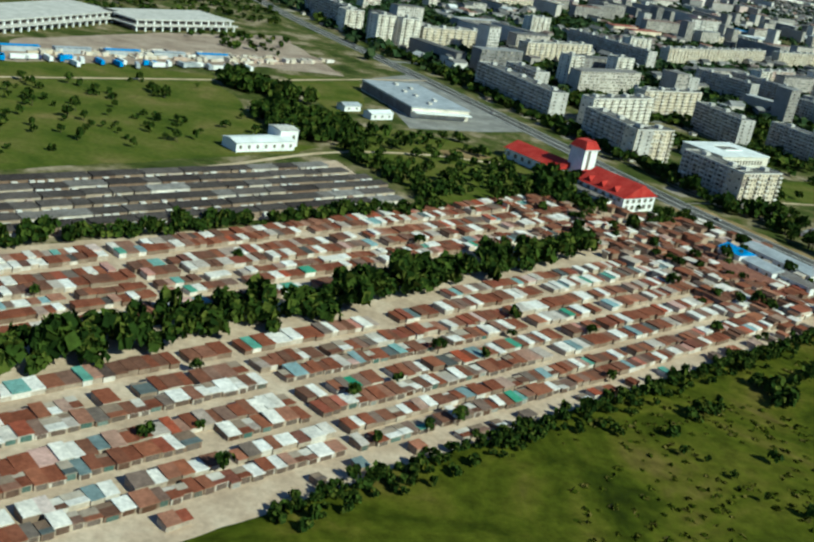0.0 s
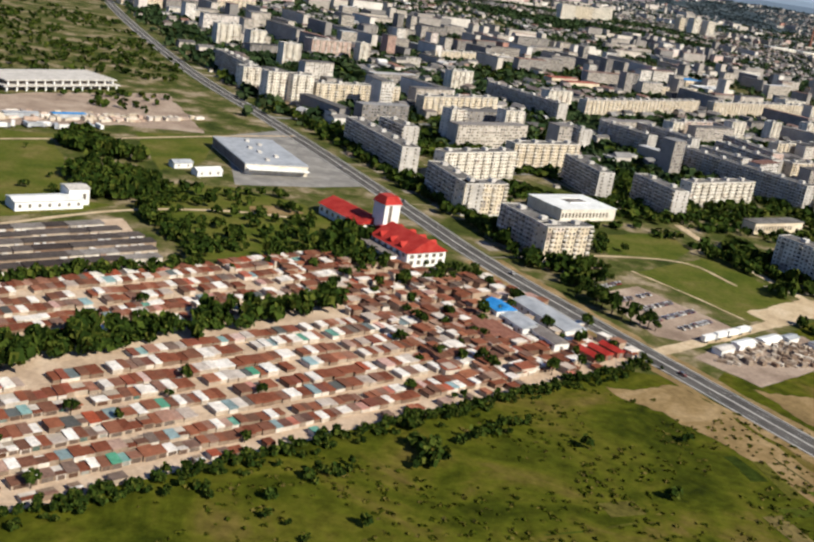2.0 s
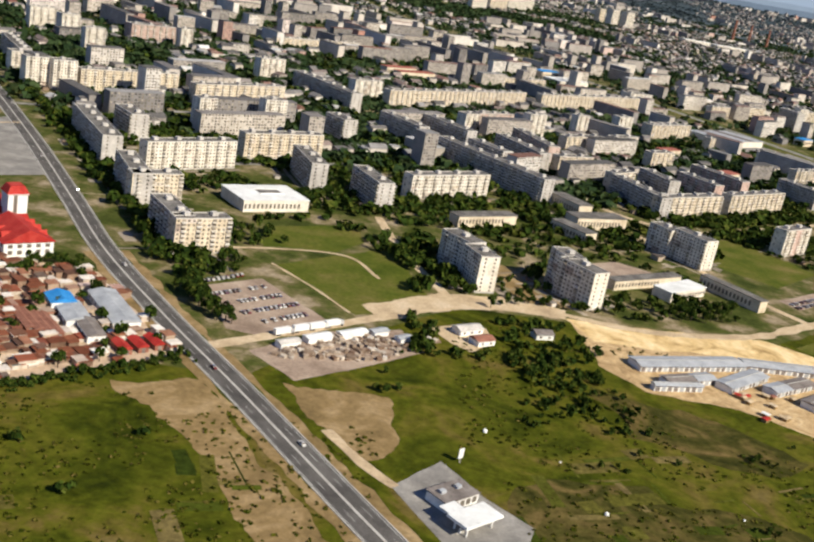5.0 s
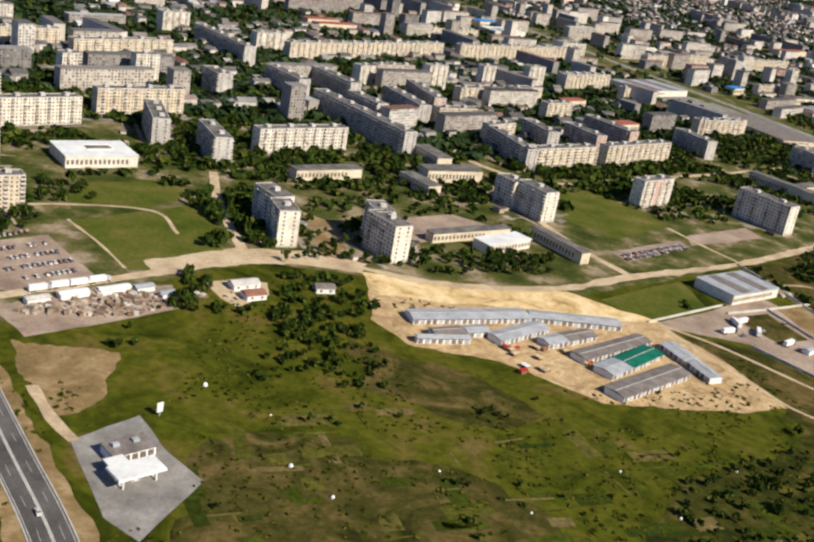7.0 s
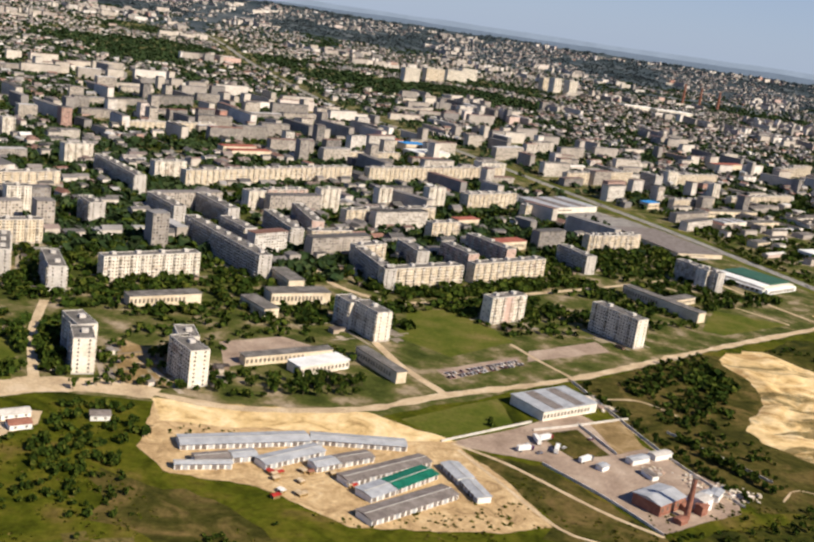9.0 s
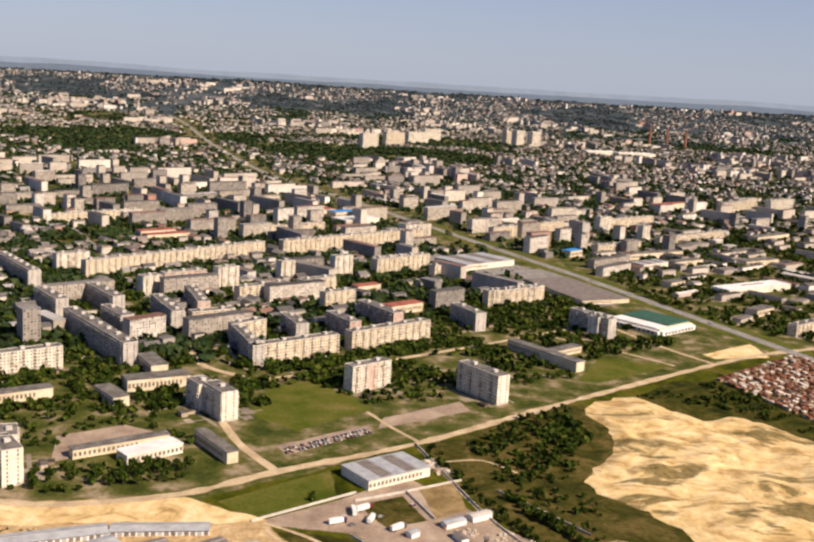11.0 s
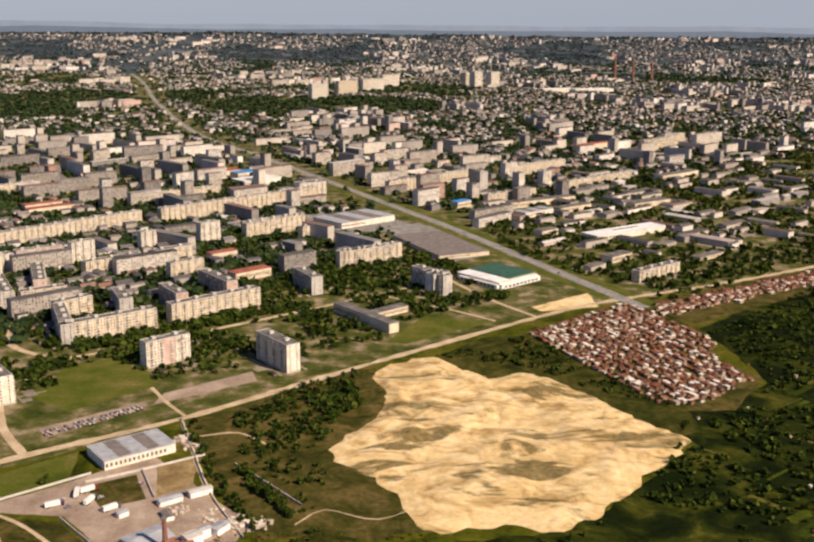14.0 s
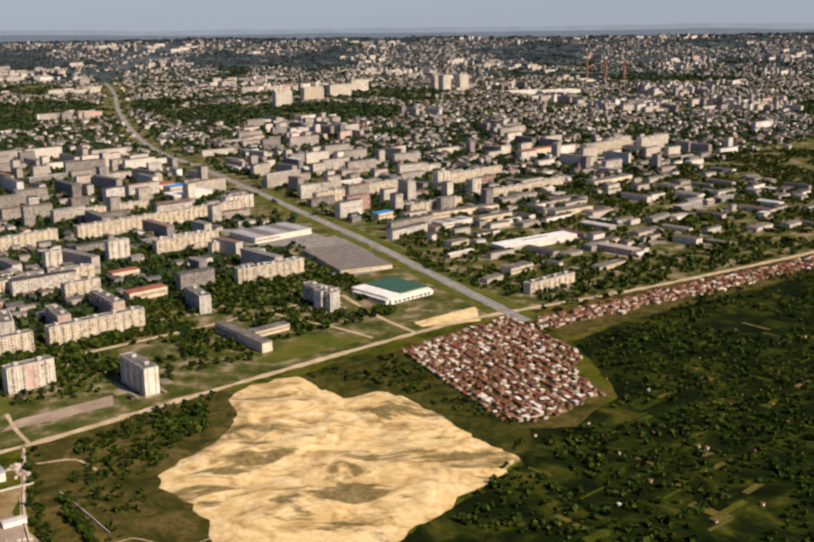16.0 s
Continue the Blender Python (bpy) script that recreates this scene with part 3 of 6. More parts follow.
patch("depot_plot", [(405, 370), (422, 381), (431, 360), (417, 351)], BROWN_MEADOW, 0.06, "brown weedy plot inside the depot", 0.6)
patch("depot_plot", [(428, 390), (443, 398), (447, 371), (435, 362)], BARE, 0.06, "brown bare plot inside the depot", 0.6)
patch("car_lot", [(137, 321), (154, 338), (182, 307), (163, 288), (151, 289)], LOT, 0.05, "dusty unpaved car park", 0.6)
patch("scrap_yard", [(160, 276), (181, 301), (203, 313), (211, 297), (175, 261)], LOT, 0.05, "dusty yard with pale rubble and sheds", 0.8)
patch("fuel_forecourt", [(203, 214), (215, 230), (225, 216), (236, 206), (228, 181), (219, 187)], PAVING, 0.06, "pale paved forecourt of a fuel station", 0.3)
patch("shop_car_park", [(-19, 472), (5, 384), (34, 402), (52, 417), (3, 512)], PAVING, 0.05, "grey paved car park round a shop", 0.3)
patch("parking_lot", [(505, 880), (523, 838), (553, 745), (594, 780), (566, 868), (540, 905)], PAVING, 0.05, "pale paved ground round the market halls", 0.4)
patch("plaza", [(440, 972), (520, 920), (560, 860), (470, 868), (430, 930)], PAVING, 0.045, "paved market square beside the boulevard", 0.4)
patch("parking_strip", [(367, 427), (406, 462), (407, 451), (373, 417)], LOT, 0.05, "long dusty strip of parked cars", 0.5)
patch("garage_ground", [on_grid(20, 93), on_grid(285, 97), on_grid(292, 132), on_grid(292, 160), on_grid(262, 190), on_grid(240, 196), on_grid(0, 196), on_grid(0, 110)], LANE, 0.05, "dusty brown ground between garage rows", 0.8)
patch("old_garage_ground", [on_grid(20, 200), on_grid(195, 199), on_grid(203, 243), on_grid(30, 243)], LANE, 0.05, "dusty ground round old garage rows", 0.8)
patch("garden_ground", [(598, 574), (622, 543), (658, 455), (686, 456), (713, 500), (697, 541), (704, 578), (696, 612), (672, 643)], BROWN_MEADOW, 0.05, "brown soil of garden plots with sheds", 1.0)
patch("garden_ground", [(672, 636), (706, 598), (760, 640), (880, 725), (1020, 830), (1000, 850), (857, 762)], BROWN_MEADOW, 0.05, "brown soil of garden plots along the road", 1.0)
for place, l, d, turn in [((176, 365), 60, 50, 43), ((165, 400), 34, 34, 43), ((377, 488), 40, 60, 43), ((545, 580), 50, 34, 43), ((300, 420), 40, 30, 43), ((430, 480), 45, 24, 43), ((380, 440), 50, 18, 43),
                          ((160, 314), 30, 36, 43), ((185, 288), 34, 30, 43), ((216, 207), 34, 44, 10), ((15, 447), 60, 80, 30), ((545, 860), 60, 130, 24), ((480, 905), 70, 90, 30), ((330, 320), 130, 60, 35), ((430, 355), 80, 70, 40)]:
    take(*place, l, d, turn, 0)


def sand_pit():
    """The dug field: a sheet with low heaps and hollows, uneven at the rim."""
    corners = [(545, 530), (530, 522), (513, 506), (520, 474), (517, 446), (499, 407), (523, 368), (539, 336), (562, 341), (587, 336), (609, 359), (632, 389), (655, 419), (638, 442), (617, 479), (593, 505), (572, 499)]
    rim = smooth_line(corners + corners[:1], 4.0)[:-1]
    mid, rings = np.array([572.0, 430.0]), 30
    verts, faces = [], []
    n = len(rim)
    for k in range(rings + 1):
        s = k / rings
        for i, p in enumerate(rim):
            edge = 1 + 0.05 * noise.noise((p[0] * 0.09, p[1] * 0.09, 1)) + 0.03 * noise.noise((p[0] * 0.4, p[1] * 0.4, 2))
            q = mid + (p - mid) * s * edge
            h = 2.0 * noise.fractal((q[0] * 0.04, q[1] * 0.04, 5), 1.0, 2.0, 5) + 0.9 * abs(noise.noise((q[0] * 0.11, q[1] * 0.06, 9)))
            verts.append((q[0], q[1], 0.07 + max(0.0, 0.9 + h) * min(1.0, (1 - s) * 7)))
    for k in range(rings):
        for i in range(n):
            j = (i + 1) % n
            faces.append((k * n + i, (k + 1) * n + i, (k + 1) * n + j, k * n + j))
    ob = link_mesh("sand_field", verts, faces, SAND_FIELD)
    for p in ob.data.polygons:
        p.use_smooth = True
    return tagged(ob, "wide yellow field of dug sand with heaps", "sand", kind="structure")


sand_pit()
take(575, 425, 150, 120, 55, 0)

# ---- roads
ROAD_A = [(262, 90), (236, 136), (212, 177), (192, 206), (160, 252), (134, 288), (100.5, 338), (72, 390), (30, 466), (-16, 545), (-84, 660), (-200, 895), (-325, 1181), (-520, 1650)]
ROAD_2 = [(146, 272), (172, 297), (196, 321), (224, 348), (254, 357), (280, 354), (302, 356), (339, 371), (371, 398), (430, 442), (509, 517), (611, 609), (658, 645), (757, 700), (857, 764), (1030, 880), (1300, 1060)]
ROAD_B = [(682, 632), (668, 664), (618, 775), (569, 884), (505, 1012), (442, 1140), (340, 1340), (194, 1624), (-8, 2210), (-214, 2902), (-420, 3500)]


def boulevard(name, line, label, width, z, marked=True, surfacing=ASPHALT):
    road = tagged(strip(name, line, width, z, surfacing), label, "road", kind="structure")
    for s in (1, -1):
        strip("kerb", line, 0.35, z + 0.12, KERB, road, s * (width / 2 + 0.1), thick=0.1)
        if marked:
            strip("edge_line", line, 0.22, z + 0.02, PAINT, road, s * (width / 2 - 0.5))
            strip("lane_line", line, 0.12, z + 0.02, PAINT, road, s * width / 4, dash=3)
    strip("median", line, 0.7, z + 0.08, KERB, road)
    return road


for s in (1, -1):
    tagged(strip("shoulder", ROAD_A[:7], 3.2, 0.066, BARE, offset=s * 6.2, wobble=2.4, claim=False), "dusty brown road shoulder", "ground", kind="structure")
boulevard("road_1", ROAD_A, "grey asphalt dual carriageway with pale median and markings", 9.0, 0.09)
for s, w in ((1, 7.0), (-1, 9.0)):
    tagged(strip("verge", ROAD_B[:6], w, 0.064, LAWN, offset=s * 10.5, wobble=1.5, claim=False), "grass verge along the town boulevard", "ground", kind="structure")
boulevard("road_2", ROAD_B, "wide pale grey town boulevard with a pale median", 9.0, 0.09, False, PAVING)
tagged(strip("dirt_road", ROAD_2, 4.8, 0.08, DIRT, wobble=1.8), "pale sandy dirt road along the town's edge", "road", kind="structure")
for i, (line, w) in enumerate([
        ([(222, 347), (207, 385), (199, 408), (190, 445)], 4.0), ([(150, 270), (168, 240), (190, 205), (206, 180)], 2.6), ([(204, 214), (196, 222), (186, 236)], 3.0),
        ([(371, 398), (352, 425), (338, 455), (318, 500)], 4.0), ([(427, 440), (440, 404), (454, 366), (470, 334)], 2.0),
        ([(430, 441), (416, 460), (404, 480)], 2.0), ([(611, 609), (590, 640), (575, 668), (560, 700)], 3.0), ([(584, 600), (560, 622), (535, 640), (510, 660)], 2.2),
        ([(372, 350), (392, 338), (420, 312), (438, 300)], 1.6), ([(374, 345), (388, 322), (404, 296), (416, 290)], 1.4), ([(345, 520), (380, 545), (420, 580), (470, 622)], 4.0),
        ([(440, 420), (456, 424), (470, 412)], 1.4), ([(345, 520), (310, 545), (290, 600), (262, 660)], 4.0), ([(155, 356), (172, 338), (186, 320)], 1.0), ([(118, 352), (150, 372), (180, 380), (194, 360)], 1.6),
        ([(-10, 540), (40, 575), (110, 640), (220, 760)], 5.0), ([(60, 440), (110, 490), (190, 560), (262, 660), (400, 790), (470, 860)], 5.0), ([(262, 660), (210, 760), (150, 880), (60, 1050)], 5.0),
        ([(-140, 345), (-100, 385), (-60, 425), (-20, 470), (10, 500)], 2.2), ([(-80, 252), (-50, 285), (-20, 325), (10, 345), (38, 352)], 2.0), ([(470, 622), (520, 668), (560, 700)], 3.0), ([(540, 360), (520, 345), (500, 352), (490, 340)], 0.8)]):
    tagged(strip("dirt_track" if w < 3 else "side_street", line, w, 0.072 + 0.002 * i, DIRT if w <= 4.0 else PAVING, wobble=0.4), "narrow pale dusty side road", "road", kind="structure")


# ---- apartment blocks
STOREY = 1.62
random.seed(11)
# grey walls go to blocks with a shaded long side: shade put into colour
STYLES = {"cream": ("cream", "long cream panel apartment block, nine storeys"), "white": ("white", "long whitish panel apartment block with loggias"), "grey": ("grey", "grey panel apartment block with balconies, long side's shade painted in"),
          "pink": ("pink", "pinkish panel apartment block, nine storeys"), "tower": ("white", "narrow whitish apartment tower"), "slab": ("white", "grey and white apartment slab with window bands"), "pinkslab": ("white", "white apartment tower with a pink stripe")}


PIECE_MESH = {}


def piece(name, row, material, parent):
    """One small box of a facade; alike pieces share their mesh."""
    if name not in PIECE_MESH:
        me = bpy.data.meshes.new(name)
        me.from_pydata([tuple(p) for p in BOX], [], [tuple(int(i) for i in f) for f in BOX_F])
        me.materials.append(material)
        PIECE_MESH[name] = me
    ob = new(name, PIECE_MESH[name])
    ob.parent = parent
    ob.location, ob.scale = row[:3], row[3:6]


YARDS, SHEDS = [], []


def yard(x, y, l, d, turn):
    """The paved drive along a block's foot, a few parking bays and small sheds."""
    a = radians(turn)
    for s in (-1, 1):
        py = s * (d / 2 + random.uniform(2.6, 4.2))
        YARDS.append((x - py * math.sin(a), y + py * math.cos(a), 0.0, l + random.uniform(0, 10), random.uniform(1.3, 2.4), 0.05 + 0.006 * random.random(), turn))
        for _ in range(3):
            px, py = random.uniform(-l / 2, l / 2), s * (d / 2 + random.uniform(5, 12))
            p = np.array([[x + px * math.cos(a) - py * math.sin(a), y + px * math.sin(a) + py * math.cos(a)]])
            r = random.random()
            if r < 0.45:
                YARDS.append((*p[0], 0.0, random.uniform(4, 12), random.uniform(2.5, 6), 0.04 + 0.006 * random.random(), turn + 90 * random.randint(0, 1)))
            elif r < 0.8 and free(p)[0]:
                SHEDS.append((*p[0], 0, random.uniform(2, 7), random.uniform(2, 3.5), random.uniform(1.2, 2.2), turn + 90 * random.randint(0, 1)))
    px = random.uniform(-0.4, 0.4) * l
    YARDS.append((x + px * math.cos(a), y + px * math.sin(a), 0.0, 1.0, d + random.uniform(24, 50), 0.045 + 0.006 * random.random(), turn))


def block(x, y, l, d, h, turn, style):
    """An apartment block: walls, flat roof with parapet and lift houses, stacks of balconies, windows."""
    if style in ("low", "lowwhite", "hall", "redlow", "bluelow", "greylow"):
        return low_building(x, y, l, d, h, turn, style)
    wall, label = STYLES[style]
    take(x, y, l, d, turn, 2.2)
    b = root("apartment_block", x, y, turn, label, "apartment block", "apartment blocks of the district")
    n = max(3, int(round(h / STOREY)))
    yard(x, y, l, d, turn)
    part("wall", [(0, 0, 0, l, d, h, 0)], WALLS[wall], b)
    part("plinth", [(0, 0, 0, l + 0.16, d + 0.16, 0.7, 0)], WALLS["grey"], b)
    roof = part("roof", [(0, 0, h - 0.02, l - 0.5, d - 0.5, 0.12, 0)], ROOFING, b, "dark bitumen flat roof")
    for s in (-1, 1):
        part("parapet", [(0, s * (d / 2 - 0.12), h, l, 0.24, 0.4, 0)], TRIM, roof)
        part("parapet", [(s * (l / 2 - 0.12), 0, h, 0.24, d - 0.48, 0.4, 0)], TRIM, roof)
    sections = max(1, int(round(l / 13)))
    for k in range(sections):
        part("lift_house", [(-l / 2 + (k + 0.5) * l / sections, 0.8, h + 0.1, 2.2, 2.4, 1.3, 0)], TRIM, roof)
    bay = 1.9
    nb = max(2, int(l / bay))
    bay = l / nb
    win, bal = [], []
    stacked = {"cream": 3, "white": 3, "grey": 2, "pink": 3, "tower": 3, "slab": 4, "pinkslab": 3}[style]
    for i in range(nb):
        px = -l / 2 + (i + 0.5) * bay
        for k in range(n):
            z = k * h / n
            for s in ((-1, 1) if y < 800 else (-1,)):
                if i % stacked == 1:
                    bal.append((px, s * (d / 2 + 0.36), z + 0.12, bay * 0.92, 0.72, 0.62, 0))
                    win.append((px, s * (d / 2 + 0.02), z + 0.74, bay * 0.8, 0.1, h / n - 0.86, 0))
                else:
                    win.append((px, s * (d / 2 + 0.01), z + 0.58, bay * 0.42, 0.08, h / n * 0.46, 0))
    for i in range(max(1, int(d / 3.2))):
        py = -d / 2 + (i + 0.5) * d / max(1, int(d / 3.2))
        for k in range(n):
            for s in (-1, 1):
                if style in ("slab", "tower", "grey") or (i + k) % 2 == 0:
                    win.append((s * (l / 2 + 0.01), py, k * h / n + 0.55, 0.08, 0.75, h / n * 0.5, 0))
    if y < 500 and x < 400 and style in ("slab", "pinkslab", "cream", "white") and l < 60:
        # the fronts nearest the flight: each window and balcony by itself
        seen = [w for w in win if w[1] < -d / 2 or w[0] > l / 2]
        for w in seen:
            piece("window", w, GLASS_PIECE, b)
        win = [w for w in win if w not in seen]
        seen = [w for w in bal if w[1] < 0]
        for w in seen:
            piece("balcony", w, BALCONY_PIECE, b)
        bal = [w for w in bal if w[1] > 0]
    tagged(part("window_rest", win, GLASS, b, "rows of small dark windows"), kind="stuff")
    tagged(part("balcony_rest", bal, BALCONY, b, "stacked pale balcony fronts"), kind="stuff")
    fresh = []
    for _ in range(int(3 + l / 5)):
        i, k, s = random.randrange(nb), random.randrange(n), random.choice((-1, -1, 1))
        w = min(random.choice((1, 2, 2, 3)), nb - i)
        fresh.append((-l / 2 + (i + w / 2) * bay, s * (d / 2 + 0.008), k * h / n + 0.1, w * bay - 0.1, 0.05, h / n * random.choice((1, 1, 2)) - 0.12 if k < n - 2 else h / n - 0.15, 0))
    tagged(part("repainted_panel", fresh, PATCHED, b, "odd repainted facade panels"), kind="stuff")
    if style == "pinkslab":
        part("stripe", [(0, -d / 2 - 0.06, 0, l * 0.28, 0.12, h, 0)], WALLS["pink"], b, "pink middle stripe")
    return b


def low_building(x, y, l, d, h, turn, style):
    """A low public building: walls, roof slab, a row of windows on each side."""
    take(x, y, l, d, turn, 2.0)
    white = style in ("lowwhite", "hall")
    b = root("low_building", x, y, turn, "low pale public building with a flat roof" if not white else "low hall with a bright flat roof", "building")
    if style == "redlow":
        tagged(b, "low building with a dull red roof")
    if style == "greylow":
        tagged(b, "wide low market hall with a dull grey flat roof")
    part("wall", [(0, 0, 0, l, d, h, 0)], WALLS["white"] if white else WALLS["cream"], b)
    part("roof", [(0, 0, h, l + 0.6, d + 0.6, 0.3, 0)], {"lowwhite": ROOF_WHITE, "hall": GREY_TIN, "redlow": RED_DULL, "bluelow": BLUE_TIN, "greylow": BROWN_TIN, "low": ROOFING}[style], b)
    if d > 15 and style == "lowwhite":
        part("courtyard", [(2, 1, h + 0.3, l * 0.35, d * 0.28, 0.06, 0)], ROOFING, b, "dark inner court")
        for sx, sy, ll, dd in ((2, 1 - d * 0.15, l * 0.37, 0.5), (2, 1 + d * 0.15, l * 0.37, 0.5)):
            part("curb", [(sx, sy, h + 0.3, ll, dd, 0.4, 0)], WHITE_WALL, b)
    if style == "hall":
        for k in range(5):
            part("roof_panel", [((k - 2) * l / 5, 0, h + 0.3, l / 5 - 0.7, d - 1, 0.08, 0)], BROWN_TIN if k % 2 else GREY_TIN, b)
    nb = max(2, int(l / 1.9))
    for s in (-1, 1):
        for i in range(nb):
            if i < 14:
                part("window", [(-l / 2 + (i + 0.5) * l / nb, s * (d / 2 + 0.02), h * 0.3, l / nb * 0.55, 0.1, h * 0.4, 0)], GLASS, b)
    return b


block(26.8, 628.4, 64.5, 7.0, 13.0, 43.0, "cream")
block(89.8, 652.5, 70.9, 7.0, 13.0, 48.4, "cream")
block(237.7, 818.9, 176.8, 7.0, 13.0, 50.1, "cream")
block(373.0, 960.8, 181.5, 7.0, 13.0, 45.7, "cream")
block(98.5, 471.6, 48.0, 7.0, 13.0, 44.8, "white")
block(134.3, 526.6, 47.3, 7.0, 13.0, 39.8, "cream")
block(99.5, 404.0, 21.0, 7.0, 13.0, 34.2, "cream")
block(88.3, 413.4, 36.5, 8.0, 13.0, -63.8, "grey")
block(128.0, 355.2, 21.0, 7.0, 13.0, 34.0, "cream")
block(116.0, 362.8, 26.2, 8.0, 13.0, -57.8, "grey")
block(53.0, 479.3, 63.7, 9.0, 13.0, -60.7, "grey")
block(59.3, 515.8, 22.8, 9.0, 13.0, -53.1, "grey")
block(-17.9, 596.5, 15.3, 8.0, 17.0, 43.0, "tower")
block(-4.4, 601.2, 14.5, 8.0, 17.0, 43.0, "tower")
block(86.8, 560.0, 10.9, 8.0, 18.0, 43.0, "tower")
block(119.5, 593.1, 14.1, 8.0, 18.0, 38.6, "tower")
block(90.0, 787.3, 23.8, 8.0, 15.0, 48.2, "tower")
block(-39.0, 628.7, 14.0, 8.0, 13.0, 43.0, "white")
block(-55.0, 663.1, 59.1, 8.0, 13.0, -58.9, "grey")
block(153.0, 487.8, 36.4, 8.0, 13.0, -69.1, "grey")
block(184.5, 470.0, 31.1, 8.0, 13.0, -63.6, "grey")
block(247.5, 567.4, 90.7, 8.0, 13.0, -52.0, "grey")
block(220.9, 506.7, 52.3, 7.0, 12.0, 40.4, "white")
block(223.9, 387.9, 17.3, 8.0, 14.0, -52.0, "slab")
block(230.2, 372.0, 15.0, 8.0, 14.0, -66.8, "slab")
block(265.5, 388.8, 13.9, 8.0, 14.5, -68.6, "slab")
block(269.7, 375.8, 18.8, 8.0, 14.5, -52.0, "slab")
block(196.0, 638.4, 41.2, 8.0, 13.0, -52.0, "grey")
block(225.0, 656.9, 45.2, 8.0, 13.0, -52.0, "grey")
block(158.9, 606.2, 20.4, 9.0, 13.0, -52.0, "grey")
block(138.2, 734.5, 77.7, 8.0, 13.0, -52.0, "grey")
block(164.2, 774.6, 26.5, 8.0, 14.0, 43.0, "tower")
block(240.1, 712.1, 15.5, 8.0, 13.0, 47.6, "tower")
block(259.1, 733.9, 34.4, 7.0, 13.0, 41.7, "pink")
block(289.0, 740.0, 17.9, 7.0, 17.0, 43.0, "tower")
block(327.9, 778.5, 12.9, 7.0, 17.0, 42.0, "tower")
block(368.2, 817.3, 18.3, 7.0, 17.0, 43.0, "tower")
block(319.9, 710.0, 43.5, 7.0, 12.0, 44.7, "cream")
block(301.1, 623.3, 28.7, 7.0, 12.0, 35.6, "cream")
block(270.6, 634.7, 50.0, 8.0, 12.0, -61.3, "grey")
block(282.4, 667.7, 52.4, 8.0, 12.0, -68.4, "pink")
block(359.1, 564.4, 56.7, 7.0, 12.0, 39.7, "cream")
block(326.7, 600.2, 23.9, 7.0, 12.0, 48.0, "cream")
block(332.0, 566.7, 48.5, 7.0, 12.0, -65.9, "grey")
block(353.2, 613.5, 30.2, 8.0, 12.0, -64.4, "grey")
block(411.3, 610.6, 63.0, 7.0, 12.0, 42.3, "cream")
block(404.0, 660.5, 40.9, 8.0, 12.0, -52.0, "pink")
block(382.3, 626.4, 30.3, 8.0, 12.0, -56.0, "pink")
block(373.4, 703.0, 26.6, 7.0, 12.0, 43.0, "cream")
block(462.8, 671.6, 32.3, 8.0, 12.0, -61.0, "grey")
block(503.2, 752.1, 53.6, 7.0, 12.0, 39.9, "cream")
block(416.3, 857.8, 63.1, 7.0, 12.0, 46.3, "cream")
block(402.3, 518.4, 25.8, 7.0, 14.0, 42.2, "pinkslab")
block(462.0, 516.7, 31.4, 8.0, 15.0, -52.0, "slab")
block(324.8, 473.3, 13.1, 9.0, 13.0, -52.0, "slab")
block(335.8, 462.4, 19.4, 8.0, 14.0, -52.3, "slab")
block(544.9, 677.4, 28.6, 8.0, 13.0, -52.0, "grey")
block(550.8, 668.9, 15.6, 8.0, 13.0, 43.0, "tower")
block(354.8, 742.9, 31.8, 7.0, 12.0, 44.6, "cream")
block(247.9, 603.0, 31.4, 8.0, 13.0, -50.9, "grey")
block(552.2, 1115.2, 128.9, 7.0, 12.0, 47.2, "cream")
block(686.3, 1228.7, 99.0, 7.0, 12.0, 43.0, "cream")
block(634.6, 1032.2, 72.0, 7.0, 9.0, 41.9, "cream")
block(739.2, 1139.0, 138.5, 7.0, 9.0, 44.3, "cream")
block(681.3, 1123.1, 13.6, 8.0, 17.0, 43.0, "tower")
block(606.2, 1101.8, 28.5, 9.0, 20.0, -67.3, "grey")
block(647.2, 1183.2, 19.7, 8.0, 17.0, 43.0, "tower")
block(411.0, 858.6, 48.5, 7.0, 12.0, 43.0, "cream")
block(499.4, 747.3, 48.4, 7.0, 12.0, 33.1, "cream")
block(481.9, 801.5, 18.6, 7.0, 11.0, 43.0, "white")
block(428.5, 1055.2, 31.0, 14.0, 13.0, 33.7, "white")
block(449.3, 836.7, 20.6, 7.0, 11.0, 43.0, "cream")
block(888.6, 1464.8, 102.4, 9.0, 16.0, 50.2, "cream")
block(971.6, 1516.0, 69.3, 10.0, 18.0, 43.0, "tower")
block(708.6, 714.1, 47.8, 7.0, 8.0, 40.9, "cream")
block(550.2, 668.1, 21.6, 8.0, 13.0, -50.2, "grey")
block(296.4, 1222.8, 30.2, 8.0, 10.0, 48.1, "cream")
block(295.9, 1025.4, 100.9, 7.0, 8.0, 43.0, "cream")
block(140.6, 432.5, 30.9, 22.0, 5.0, 35.4, "lowwhite")
block(238.1, 465.8, 35.3, 7.0, 5.0, 36.4, "low")
block(297.1, 500.0, 31.7, 10.0, 6.0, 30.0, "low")
block(288.0, 528.0, 24.0, 9.0, 6.0, -58.0, "low")
